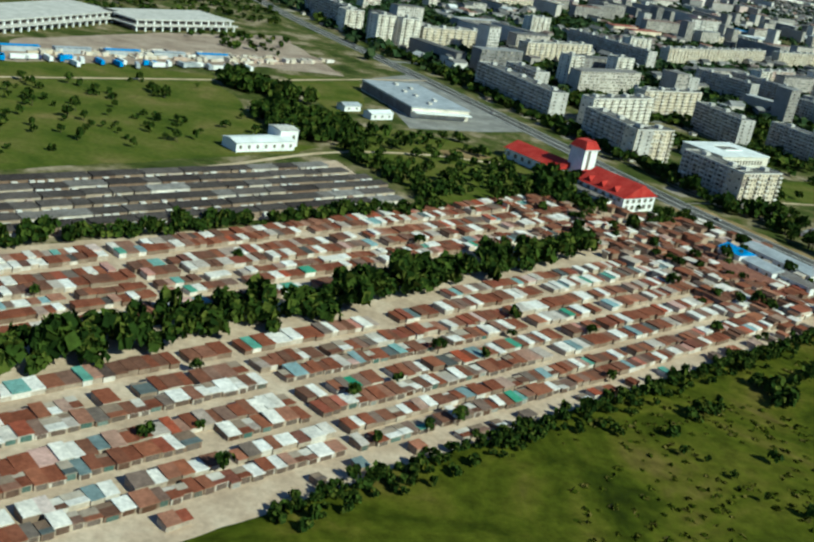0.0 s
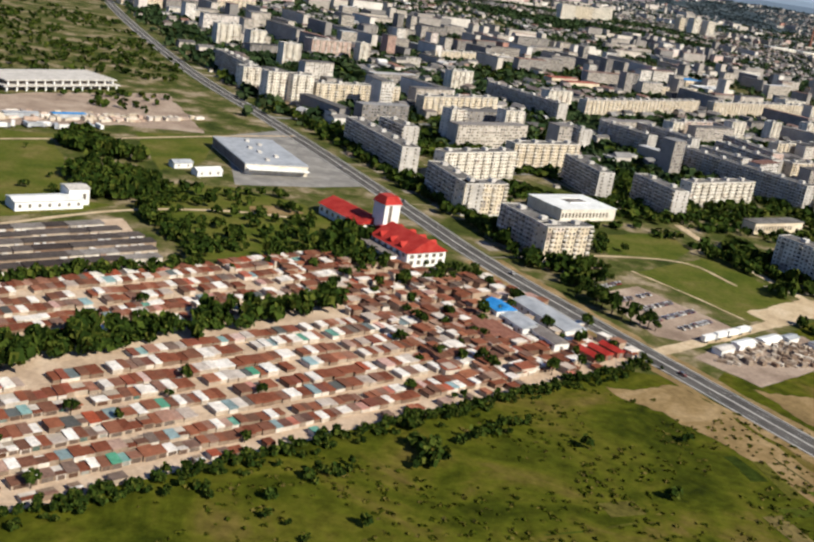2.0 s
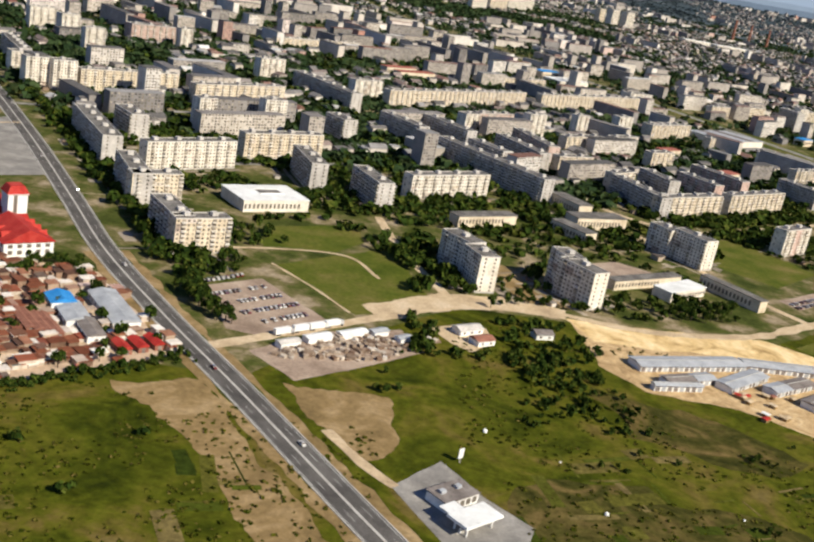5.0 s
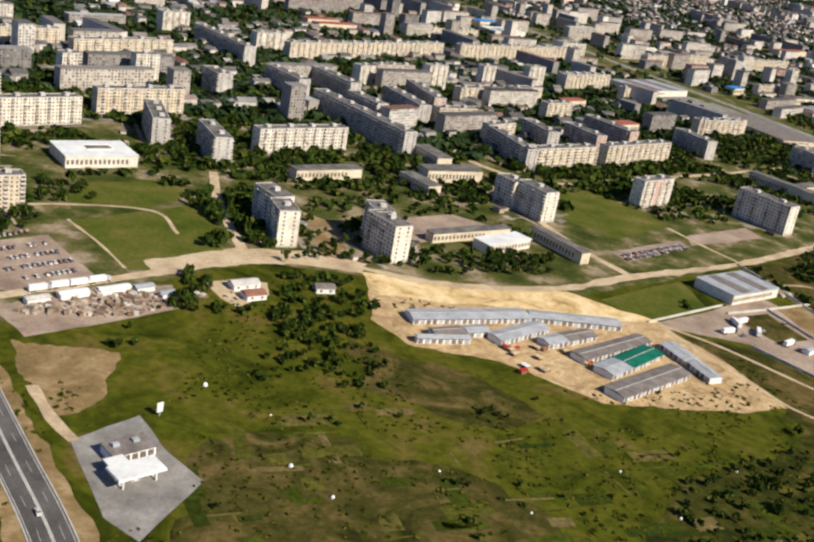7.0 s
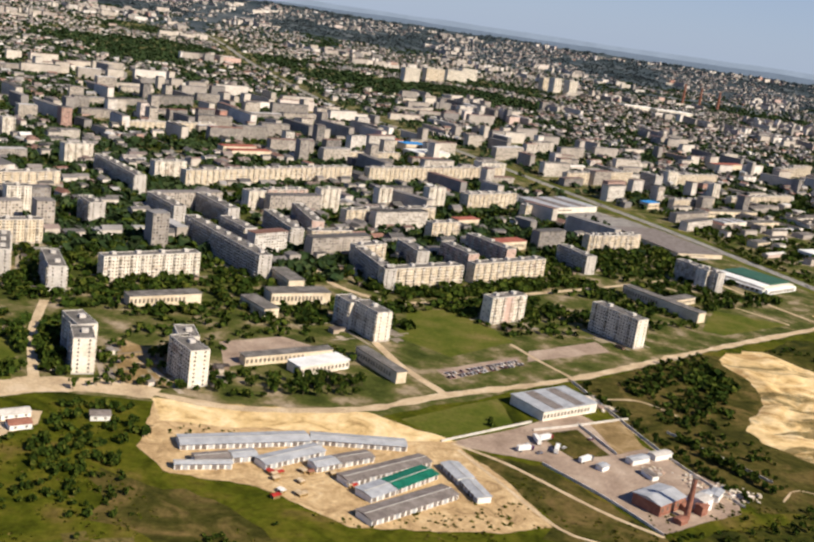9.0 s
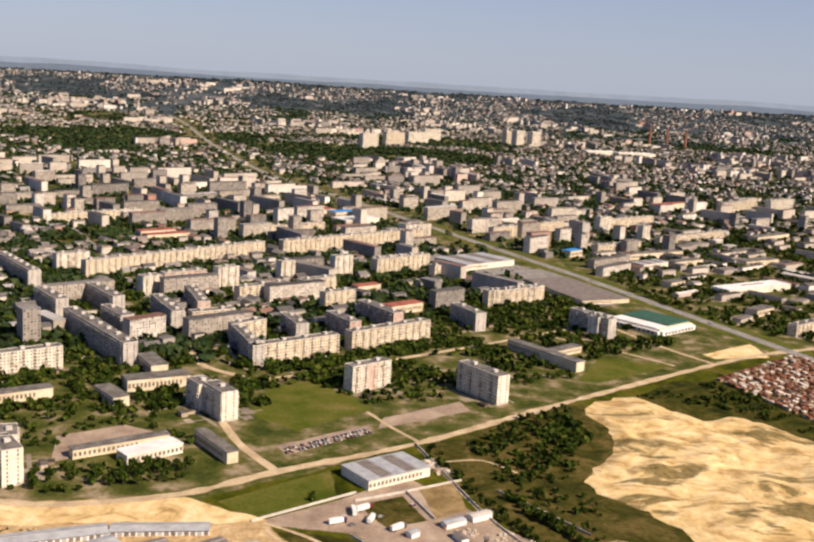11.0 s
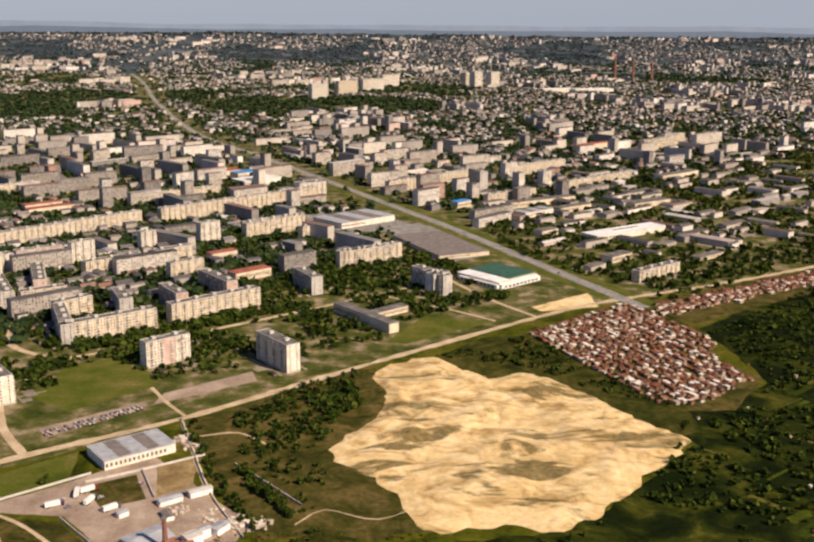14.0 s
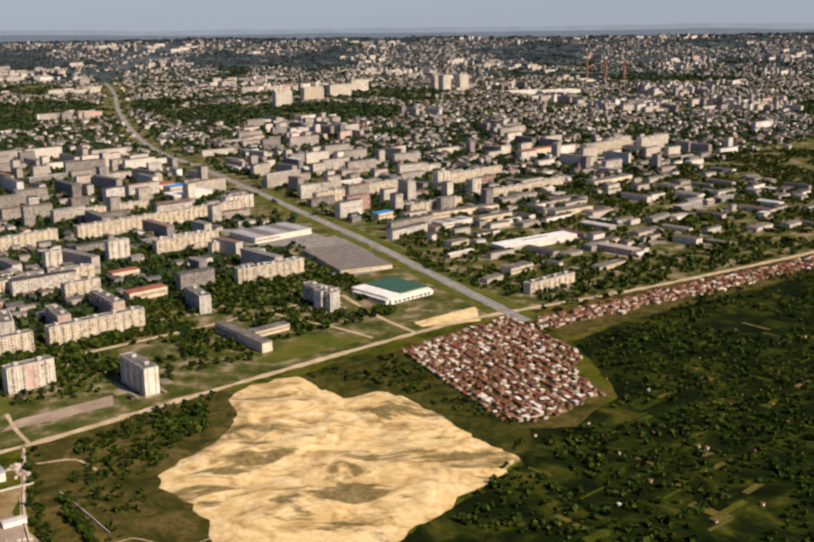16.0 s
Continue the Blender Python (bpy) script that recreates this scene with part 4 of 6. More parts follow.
block(282.0, 474.0, 22.0, 8.0, 5.0, -50.0, "low")
block(317.3, 407.1, 25.4, 9.0, 4.0, 43.0, "lowwhite")
block(303.6, 412.3, 41.7, 5.0, 4.0, 36.9, "low")
block(342.6, 416.6, 31.2, 5.0, 5.0, -53.4, "low")
block(504.9, 596.1, 56.2, 7.0, 6.0, -50.7, "low")
block(415.0, 401.0, 31.0, 19.0, 4.0, 38.0, "hall")

block(716.2, 861.6, 83.7, 18.0, 5.0, 35.2, "lowwhite")
block(648.8, 950.4, 39.6, 15.0, 5.0, 42.2, "hall")
block(689.5, 976.2, 43.9, 10.0, 5.0, 39.8, "low")
block(662.7, 1006.2, 82.3, 10.0, 6.0, 33.3, "low")
block(846.0, 1195.0, 73.9, 12.0, 6.0, 42.6, "low")
block(769.4, 1007.8, 51.6, 14.0, 5.0, 35.4, "low")
block(311.2, 1172.9, 47.7, 24.0, 7.0, 42.8, "redlow")
block(363.8, 1115.9, 47.6, 25.0, 7.0, 43.0, "lowwhite")
block(200.3, 928.6, 42.3, 10.0, 8.0, 43.0, "redlow")
block(391.3, 749.6, 22.1, 8.0, 8.0, 43.0, "redlow")
block(419.2, 701.7, 29.8, 10.0, 6.0, 43.0, "redlow")
block(185.4, 952.0, 36.3, 10.0, 7.0, 43.0, "redlow")
block(482.0, 910.0, 62.0, 40.0, 5.0, 43.0, "hall")
block(-20.3, 862.6, 39.9, 12.0, 14.0, 43.0, "pink")
block(518.8, 612.7, 26.5, 7.0, 4.0, 43.0, "low")
block(-227.8, 1033.8, 47.1, 9.0, 15.0, 43.0, "cream")
block(-158.3, 1143.4, 48.0, 9.0, 15.0, 43.0, "cream")
block(-97.0, 825.8, 21.6, 8.0, 17.0, 43.0, "tower")
block(-71.6, 812.2, 15.9, 8.0, 17.0, 51.9, "tower")
block(-36.0, 760.5, 15.2, 8.0, 17.0, 41.2, "tower")
block(9.4, 855.2, 10.8, 8.0, 17.0, 43.0, "tower")
block(102.6, 1029.5, 111.2, 7.0, 9.0, 48.2, "cream")
block(922.7, 1521.5, 52.8, 8.0, 16.0, 42.4, "cream")
block(792.6, 1454.6, 76.4, 12.0, 9.0, 43.0, "redlow")
block(763.6, 777.0, 33.3, 8.0, 3.0, 43.0, "low")
block(691.0, 766.3, 25.9, 10.0, 5.0, 43.0, "low")
block(648.5, 859.4, 21.3, 10.0, 5.0, 43.0, "low")
block(556.0, 808.0, 44.0, 84.0, 3.2, 26.0, "greylow")
block(346.0, 1152.0, 30.0, 16.0, 9.0, 43.0, "bluelow")
block(582.1, 989.2, 20.2, 10.0, 6.0, 45.8, "bluelow")

tagged(link_mesh("yard_paving", *boxes(YARDS), PAVING_YARD), "pale paved drives and yards between the blocks", "paving", kind="stuff")
tagged(link_mesh("yard_sheds", *boxes(SHEDS), GARAGE_WALL_STUFF), "small pale sheds between the blocks", "sheds", kind="stuff")
tagged(link_mesh("yard_shed_roofs", *boxes([(x, y, h, l + 0.3, d + 0.3, 0.15, t) for x, y, z, l, d, h, t in SHEDS]), OLD_ROOF), "grey roofs of small yard sheds", "roofs", kind="stuff")
for x, y, z, l, d, h, t in SHEDS:
    take(x, y, l, d, t, 0.6)
# works and warehouses east of the boulevard
works, works_roofs, works_yards = [], [], []
for _ in range(250):
    a, b = random.random(), random.random()
    x, y = 665 + 430 * a - 130 * b + random.gauss(0, 5), 735 + 250 * a + 480 * b
    l, d, h, t = random.uniform(6, 38), random.uniform(5, 13), random.uniform(2.5, 6), 42 + 90 * (random.random() < 0.3) + random.gauss(0, 2)
    p = np.array([[x, y], [x + 6, y + 6], [x - 6, y - 6]])
    if not free(p).all():
        continue
    take(x, y, l, d, t, 2.0)
    works.append((x, y, 0, l, d, h, t))
    works_roofs.append((x, y, h, l + 0.5, d + 0.5, random.uniform(0.3, 1.4), t))
    if random.random() < 0.6:
        works_yards.append((x + random.gauss(0, 4), y + random.gauss(0, 4), 0, l + 10, d + 10, 0.03 + 0.01 * random.random(), t))
tagged(link_mesh("warehouses", *boxes(works), FAR_WALL), "low pale warehouses and works", "warehouses", kind="stuff")
tagged(link_mesh("warehouse_roofs", *gables(works_roofs), WORKS_ROOF), "white and grey warehouse roofs", "roofs", kind="stuff")
tagged(link_mesh("warehouse_yards", *boxes(works_yards), PAVING_YARD), "paved and dusty warehouse yards", "paving", kind="stuff")

# landmarks of the far town
block(327, 2336, 46, 14, 34, 43, "tower")
block(381, 2497, 60, 14, 32, 43, "cream")
block(438, 2623, 70, 14, 30, 43, "white")
block(478, 2825, 60, 14, 30, 43, "white")
block(712, 2790, 30, 20, 42, 43, "tower")
block(760, 2830, 34, 20, 40, 43, "tower")
block(690, 2860, 24, 18, 36, 43, "cream")
block(909, 2645, 90, 30, 9, 20, "lowwhite")
block(1000, 2650, 110, 30, 9, 20, "lowwhite")


def far_chimney(x, y, h):
    c = root("chimney", x, y, 0, "tall slim far works chimney", "chimney", "far works chimneys")
    bm = bmesh.new()
    bmesh.ops.create_cone(bm, cap_ends=True, segments=10, radius1=4.5, radius2=2.6, depth=h, matrix=pose(0, 0, h / 2))
    me = bpy.data.meshes.new("stack")
    bm.to_mesh(me)
    bm.free()
    me.materials.append(BRICK)
    new("stack", me).parent = c
    part("rim", [(0, 0, h - 2, 6.4, 6.4, 1.5, 0)], TRIM, c)


far_chimney(1171, 3227, 70)
far_chimney(1241, 3290, 62)
far_chimney(1300, 3290, 58)


# ---- single buildings
def house(name, x, y, l, d, h, ridge, turn, wall, roof, label, category="building", windows=True, z=0.05):
    """A gabled house or shed with walls, an overhanging ridge roof, windows and a door."""
    take(x, y, l, d, turn, 1.0)
    b = root(name, x, y, turn, label, category, z=z)
    part("wall", [(0, 0, 0, l, d, h, 0)], wall, b)
    gable_part("roof", [(0, 0, h, l, d, ridge, 0)], roof, b, over=0.6)
    if windows:
        for s in (-1, 1):
            n = max(1, int(l / 3.0))
            for i in range(n):
                part("window", [(-l / 2 + (i + 0.5) * l / n, s * (d / 2 + 0.02), h * 0.35, 0.9, 0.1, h * 0.35, 0)], GLASS, b)
    part("door", [(l / 2 + 0.02, 0, 0, 0.1, 1.0, min(1.3, h * 0.8), 0)], BROWN_TIN, b)
    return b


def hotel():
    """White hotel with red roofs and a square tower beside the boulevard."""
    h = root("hotel", 64.5, 345, -50, "white hotel with bright red roofs and a square tower", "hotel", z=0.02)
    take(66, 343, 64, 22, -50, 1)
    part("wing", [(-17, -0.5, 0, 26, 12, 3.8, 0)], WHITE_WALL, h)
    gable_part("wing_roof", [(-17, -0.5, 3.8, 27, 13, 2.6, 0)], RED_ROOF, h, "red tin ridge roof")
    tower = part("tower", [(-1.4, 2.0, 0, 6.6, 6.6, 12, 0)], WHITE_WALL, h)
    part("tower_band", [(1.93, 1.2, 1, 0.12, 1.3, 11.0, 0)], GLASS, tower, "dark stair window band")
    part("cornice", [(-1.4, 2.0, 12, 7.4, 7.4, 0.3, 0)], WHITE_WALL, tower)
    v, f = boxes([(-1.4, 2.0, 12.3, 7.6, 7.6, 2.6, 0)])
    top = v[:, 2] > 13
    v[top, :2] = (v[top, :2] - (-1.4, 2.0)) * 0.62 + (-1.4, 2.0)
    link_mesh("tower_roof", v, f, RED_ROOF, tower, "steep red hipped tower roof")
    hall = part("hall", [(20.5, -4, 0, 20, 16, 5.0, 0)], WHITE_WALL, h)
    gable_part("hall_roof", [(20.5, -4, 5.0, 20.6, 17, 4.2, 0)], RED_ROOF, hall, "red tin ridge roof")
    part("link", [(6, -1, 0, 9.4, 11, 4.0, 0)], WHITE_WALL, h)
    gable_part("link_roof", [(6, -1, 4.0, 9.4, 12.5, 2.6, 90)], RED_ROOF, h)
    part("terrace", [(18, -14.4, 0, 18, 4.6, 3.2, 0)], WHITE_WALL, h)
    part("terrace_roof", [(18, -14.4, 3.2, 18.4, 5.0, 0.25, 0)], BROWN_TIN, h, "grey flat terrace roof")
    gable_part("front_gable", [(29.4, -4, 5.0, 5.0, 2.8, 2.4, 90)], WHITE_WALL, hall, "small white gable over the front")
    for s in (-1, 1):
        for i in range(6):
            part("window", [(12 + i * 3.3, -4 + s * 8.03, 3.3, 1.4, 0.12, 1.2, 0)], GLASS, h)
        for i in range(7):
            part("window", [(-28.2 + i * 3.6, -0.5 + s * 6.03, 1.3, 1.4, 0.12, 1.4, 0)], GLASS, h)
        for i in range(3):
            gable_part("dormer", [(14 + i * 5.6, -4 + s * 5.4, 5.6, 3.8, 2.4, 1.7, 90)], RED_ROOF, hall)
    for i in range(6):
        part("window", [(10.5 + i * 3, -16.73, 0.9, 1.6, 0.1, 1.6, 0)], GLASS, h)
    for i in range(5):
        part("window", [(30.53, -10 + i * 3, 1.0, 0.12, 1.5, 1.4, 0)], GLASS, h)
        part("window", [(30.53, -10 + i * 3, 3.2, 0.12, 1.5, 1.2, 0)], GLASS, h)


def pavilion(x1, y1, x2, y2, w, roof, label, h=2.1):
    """A long market pavilion: pale walls, low ridge roof, a line of stall shutters."""
    w *= 1.22
    l, turn = math.hypot(x2 - x1, y2 - y1), math.degrees(math.atan2(y2 - y1, x2 - x1))
    p = root("market_pavilion", (x1 + x2) / 2, (y1 + y2) / 2, turn, label, "market hall", "bazaar pavilions", z=0.056)
    part("wall", [(0, 0, 0, l, w - 1.2, h, 0)], WHITE_WALL, p)
    gable_part("roof", [(0, 0, h, l, w - 0.4, 0.55, 0)], roof, p, over=0.4)
    n = max(3, int(l / 2.2))
    for i in range(n):
        for s in (-1, 1):
            part("shutter", [(-l / 2 + (i + 0.5) * l / n, s * (w / 2 - 0.58), 0.1, l / n * 0.7, 0.1, h * 0.72, 0)], BROWN_TIN if (i + s) % 3 else GREY_TIN, p)
    part("ridge_cap", [(0, 0, h + 0.54, l, 0.3, 0.08, 0)], KERB, p)


def fuel_station():
    shop = root("station_shop", 217, 212, 43, "flat dark-roofed fuel station shop", "shop", z=0.065)
    part("wall", [(0, 0, 0, 10.5, 6.5, 2.4, 0)], WHITE_WALL, shop)
    part("roof", [(0, 0, 2.4, 11, 7, 0.25, 0)], BROWN_TIN, shop)
    for i in range(5):
        part("window", [(-4 + i * 2, -3.27, 0.5, 1.5, 0.1, 1.5, 0)], GLASS, shop)
    for sx in (-3, 2):
        part("roof_unit", [(sx, 0.6, 2.65, 1.6, 1.2, 0.7, 0)], GREY_TIN, shop)
    c = root("fuel_canopy", 221.5, 202, 43, "bright white flat canopy over fuel pumps", "canopy", z=0.065)
    part("roof", [(0, 0, 2.9, 11.5, 6.2, 0.55, 0)], ROOF_WHITE, c)
    part("fascia", [(0, 0, 2.84, 11.7, 6.4, 0.3, 0)], WHITE_WALL, c)
    part("link_roof", [(-2.4, 4.8, 2.8, 4.8, 3.6, 0.35, 0)], ROOF_WHITE, c)
    for sx in (-4, 4):
        for sy in (-1.8, 1.8):
            part("column", [(sx, sy, 0, 0.35, 0.35, 2.9, 0)], WHITE_WALL, c)
    for sx in (-4, 0, 4):
        p = root("fuel_pump", *(np.array([221.5, 202]) + np.array([sx * math.cos(0.75), sx * math.sin(0.75)])), 43, "small white fuel pump on an island", "fuel pump", "fuel pumps", z=0.065)
        part("island", [(0, 0, 0, 2.2, 0.7, 0.12, 0)], KERB, p)
        part("cabinet", [(0, 0, 0.12, 0.6, 0.35, 1.0, 0)], WHITE_WALL, p)
    s = root("price_sign", 219.5, 231, 43, "tall white sign board beside the forecourt", "sign")
    part("pole", [(0, 0, 0, 0.25, 0.25, 2.6, 0)], KERB, s)
    part("board", [(0, 0, 1.2, 1.7, 0.3, 2.6, 0)], WHITE_WALL, s)


def frame_building(x, y, l, d, turn, floors, label):
    """An unfinished concrete frame: floor slabs on columns."""
    take(x, y, l, d, turn, 3)
    b = root("concrete_frame", x, y, turn, label, "building", "unfinished stadium")
    for k in range(floors):
        part("slab", [(0, 0, 2.4 + k * 2.6, l - 3 * k, d - 3 * k, 0.6, 0)], TRIM, b)
        part("core", [(0, 0, k * 2.6, l - 8 - 3 * k, d - 8, 2.4, 0)], BROWN_TIN, b)
        for i in range(int(l / 5)):
            for s in (-1, 1):
                part("column", [(-l / 2 + 2 + 1.5 * k + i * (l - 4 - 3 * k) / max(1, int(l / 5) - 1), s * (d / 2 - 1 - 1.5 * k), k * 2.6 + (0.4 if k else 0), 0.8, 0.8, 2.4 - (0.4 if k else 0), 0)], WHITE_WALL, b)


CAR_COUNT = [0]


def car(x, y, turn, z=0.06):
    """A small saloon: body with bonnet and boot, glazed cabin, four wheels."""
    global CAR_KIND
    if CAR_COUNT[0] == 0:
        c = root("car", x, y, turn, "small parked saloon car", "car", "parked cars", z=z)
        part("body", [(0, 0, 0.22, 2.5, 1.0, 0.36, 0)], CAR, c)
        v, f = boxes([(-0.1, 0, 0.58, 1.4, 0.92, 0.32, 0)])
        v[v[:, 2] > 0.7, 0] *= 0.72
        link_mesh("cabin", v, f, GLASS, c, "dark glazed cabin")
        v, f = boxes([(-0.1, 0, 0.9, 0.95, 0.84, 0.05, 0)])
        link_mesh("roof", v, f, CAR, c)
        for sx in (-0.8, 0.8):
            for sy in (-0.46, 0.46):
                bm = bmesh.new()
                bmesh.ops.create_cone(bm, cap_ends=True, segments=8, radius1=0.24, radius2=0.24, depth=0.16, matrix=pose(sx, sy, 0.24, 90))
                me = bpy.data.meshes.new("wheel")
                bm.to_mesh(me)
                bm.free()
                me.materials.append(TYRE)
                new("wheel", me).parent = c
        CAR_KIND = c
    else:
        copy_thing(CAR_KIND, pose(x, y, z, 0, 0, turn))
    CAR_COUNT[0] += 1


def truck(x, y, turn, body, label):
    t = root("truck", x, y, turn, label, "truck", "parked trucks", z=0.06)
    part("trailer", [(-1, 0, 0.5, 5.6, 1.5, 1.7, 0)], body, t)
    cab = part("cab", [(2.6, 0, 0.4, 1.3, 1.4, 1.4, 0)], CAR, t)
    part("windscreen", [(3.26, 0, 1.0, 0.06, 1.2, 0.55, 0)], GLASS, cab)
    for sx in (-3, -2.2, 2.6):
        for sy in (-0.65, 0.65):
            part("wheel", [(sx, sy, 0, 0.6, 0.25, 0.55, 0)], TYRE, t)


hotel()
# blue-roofed trade yard beside the boulevard
house("trade_hall", 103.5, 283, 8, 7, 3.2, 1.2, -57, WHITE_WALL, BLUE_TIN, "trade hall with a bright blue tin roof")
house("trade_shed", 118.5, 285, 25, 8, 2.6, 0.9, -57, WHITE_WALL, GREY_TIN, "long grey tin-roofed trade shed")
house("trade_shed", 109, 277, 14, 7, 2.4, 0.8, -57, WHITE_WALL, GREY_TIN, "grey tin-roofed trade shed with white walls")
house("trade_shed", 117, 268, 12, 5, 2.2, 0.8, -57, WHITE_WALL, BROWN_TIN, "dark-roofed trade shed with white walls")
for k in range(3):
    house("orange_shed", 127.5 + k * 3.6, 261.5 + k * 3.3, 7, 3, 1.7, 0.8, -50, BRICK, RED_ROOF, "small shed with an orange-red roof", "shed", False)
for k in range(4):
    house("brick_shed", 98 + k * 2.7, 268.5 - k * 1.8 + 1.5 * k, 15, 2.6, 1.6, 0.6, -52, BRICK, BRICK, "long narrow rust-brown shed", "shed", False)
# the shop and its car park
shop = root("supermarket", 5, 431, -61, "large flat grey-roofed shop with a white front", "shop", z=0.05)
part("wall", [(0, 0, 0, 47, 27, 4.3, 0)], WALLS["white"], shop)
part("roof", [(0, 0, 4.3, 47.6, 27.6, 0.35, 0)], GREY_TIN, shop)
part("side_panel", [(0, -13.56, 0.3, 46, 0.1, 3.6, 0)], BROWN_TIN, shop, "dark side cladding")
part("canopy", [(25.2, 0, 2.6, 3.6, 26, 0.4, 0)], WHITE_WALL, shop, "white entrance canopy")
for k in range(6):
    part("roof_unit", [(-18 + 7 * k, 4 * math.sin(k * 2), 4.65, 2.4, 1.6, 0.8, 0)], TRIM, shop)
house("storage_shed", -8, 392, 11, 5, 2.4, 1.0, 43, WHITE_WALL, ROOF_WHITE, "white storage shed beside the shop")
house("storage_shed", -20, 398, 8, 5, 2.2, 1.0, 43, WHITE_WALL, GREY_TIN, "grey-roofed storage shed beside the shop")
house("workshop", -42, 315, 22, 8, 3.0, 0.8, 43, WHITE_WALL, ROOF_WHITE, "long white workshop beside old garages")
house("workshop", -36, 325, 7, 7, 5.5, 0.6, 43, WHITE_WALL, TRIM, "tall white workshop block")
# stadium under construction, trucks along the field
frame_building(-123, 525, 68, 30, 55, 2, "unfinished stadium stand of pale concrete floors")
frame_building(-170, 468, 92, 32, 73, 2, "unfinished concrete stand with dark openings")
clutter = []
for _ in range(170):
    a, b = random.random(), random.random()
    clutter.append((-150 + 90 * a + 25 * b, 392 + 75 * a + 40 * b, 0.03, random.uniform(1, 7), random.uniform(0.8, 2.4), random.uniform(0.5, 1.8), random.choice((43, 133, 55)) + random.gauss(0, 6)))
tagged(link_mesh("site_clutter", *boxes(clutter), PATCHED), "stacked concrete parts, cabins and pallets on a building ground", "building materials", kind="stuff")
for k in range(26):
    a = k / 25
    truck(-152 + 84 * a + random.gauss(0, 1.5), 374 + 66 * a + random.gauss(0, 3), 43 + random.choice((0, 90, 70)), random.choice((WHITE_WALL, WHITE_WALL, GREY_TIN, BLUE_TIN)), "white box truck parked beside the field")
for k in range(5):
    house("container_row", -150 + 16 * k, 398 + 14 * k, 15, 3.4, 2.2, 0.3, 43, GREY_TIN, GREY_TIN if k % 2 else BLUE_TIN, "long grey-blue container shed", "shed", False)
# bazaar
for x1, y1, x2, y2, w, roof, label in [
        (280.5, 316.5, 321, 334, 7.0, GREY_TIN, "long grey tin-roofed market pavilion"), (322, 334.5, 355, 340, 6.0, GREY_TIN, "long grey tin-roofed market pavilion"), (288, 305.5, 298, 311, 5.0, BROWN_TIN, "brown-roofed market pavilion with white walls"),
        (298.6, 311.4, 306, 315.5, 5.0, GREY_TIN, "short grey market pavilion"), (308.5, 309.5, 326, 326.5, 6.0, GREY_TIN, "grey tin-roofed market pavilion"), (325, 313, 332, 318.5, 5.5, GREY_TIN, "short grey market pavilion"), (332.4, 318.8, 343, 327, 5.5, BROWN_TIN, "brown-roofed market pavilion with white walls"),
        (335.5, 305.5, 362, 330, 6.0, BROWN_TIN, "long brown-roofed market pavilion"), (342.5, 297.5, 350, 305.5, 7.0, GREY_TIN, "grey market pavilion with arched doors"), (350.4, 306, 363.5, 321, 7.0, GREEN_TIN, "market pavilion with a deep green roof"), (343.5, 283, 370, 308.5, 7.0, BROWN_TIN, "long brown-roofed market pavilion"),
        (370, 329, 375.5, 318, 6.0, GREY_TIN, "grey-blue market pavilion with white walls"), (376, 317, 381, 306, 5.0, GREY_TIN, "grey-blue market pavilion with white walls"), (283, 300, 300, 306, 3.0, GREY_TIN, "low grey market canopy")]:
    pavilion(x1, y1, x2, y2, w, roof, label)
for k in range(26):
    x, y = 312 + random.uniform(0, 34), 296 + random.uniform(-6, 16)
    if abs((x - 312) * 0.7 - (y - 294)) < 12 and not (341 < x):
        house("market_stall", x, y, random.uniform(1.6, 2.6), 1.6, 1.1, 0.3, 43 + random.choice((0, 90)), BARE, random.choice((RED_ROOF, WHITE_WALL, DIRT, BRICK, DIRT)), "small wooden market stall", "stall", False, 0.06)
fuel_station()
# depot with brick chimney
house("boiler_house", 441, 323, 15, 11, 4.0, 1.0, 43, BRICK, GREY_TIN, "brick boiler house with a grey roof")
ch = root("chimney", 449, 316, 0, "tall rusty brick chimney stack", "chimney")
bm = bmesh.new()
bmesh.ops.create_cone(bm, cap_ends=True, segments=16, radius1=1.1, radius2=0.75, depth=15, matrix=pose(0, 0, 7.5))
me = bpy.data.meshes.new("stack")
bm.to_mesh(me)
bm.free()
me.materials.append(BRICK)
new("stack", me).parent = ch
part("collar", [(0, 0, 14.6, 1.9, 1.9, 0.5, 0)], BROWN_TIN, ch)
for k, (x, y) in enumerate([(450, 323), (453, 327), (455, 321), (459, 331), (446, 312), (462, 336)]):
    house("plant_shed", x, y, random.uniform(3, 5), 3, random.uniform(1.5, 3.4), 0.5, 43, WHITE_WALL if k % 2 else BRICK, GREY_TIN if k % 2 else BRICK, "small plant shed beside the chimney", "shed", False)
for x, y, l, d, h, turn, roof in [(441, 357, 9, 3.6, 2.0, 36, GREY_TIN), (451, 364, 9, 3.6, 2.2, 34, TRIM), (426, 346, 4, 3, 1.8, 43, GREY_TIN), (456, 325, 6, 5, 4.2, 43, TRIM), (464, 335, 7, 3.5, 2.4, 60, GREY_TIN), (443, 345, 6, 3, 1.8, 120, BROWN_TIN)]:
    house("depot_shed", x, y, l, d, h, 0.4, turn, WHITE_WALL, roof, "small whitewashed depot shed", "shed", False)
debris = []
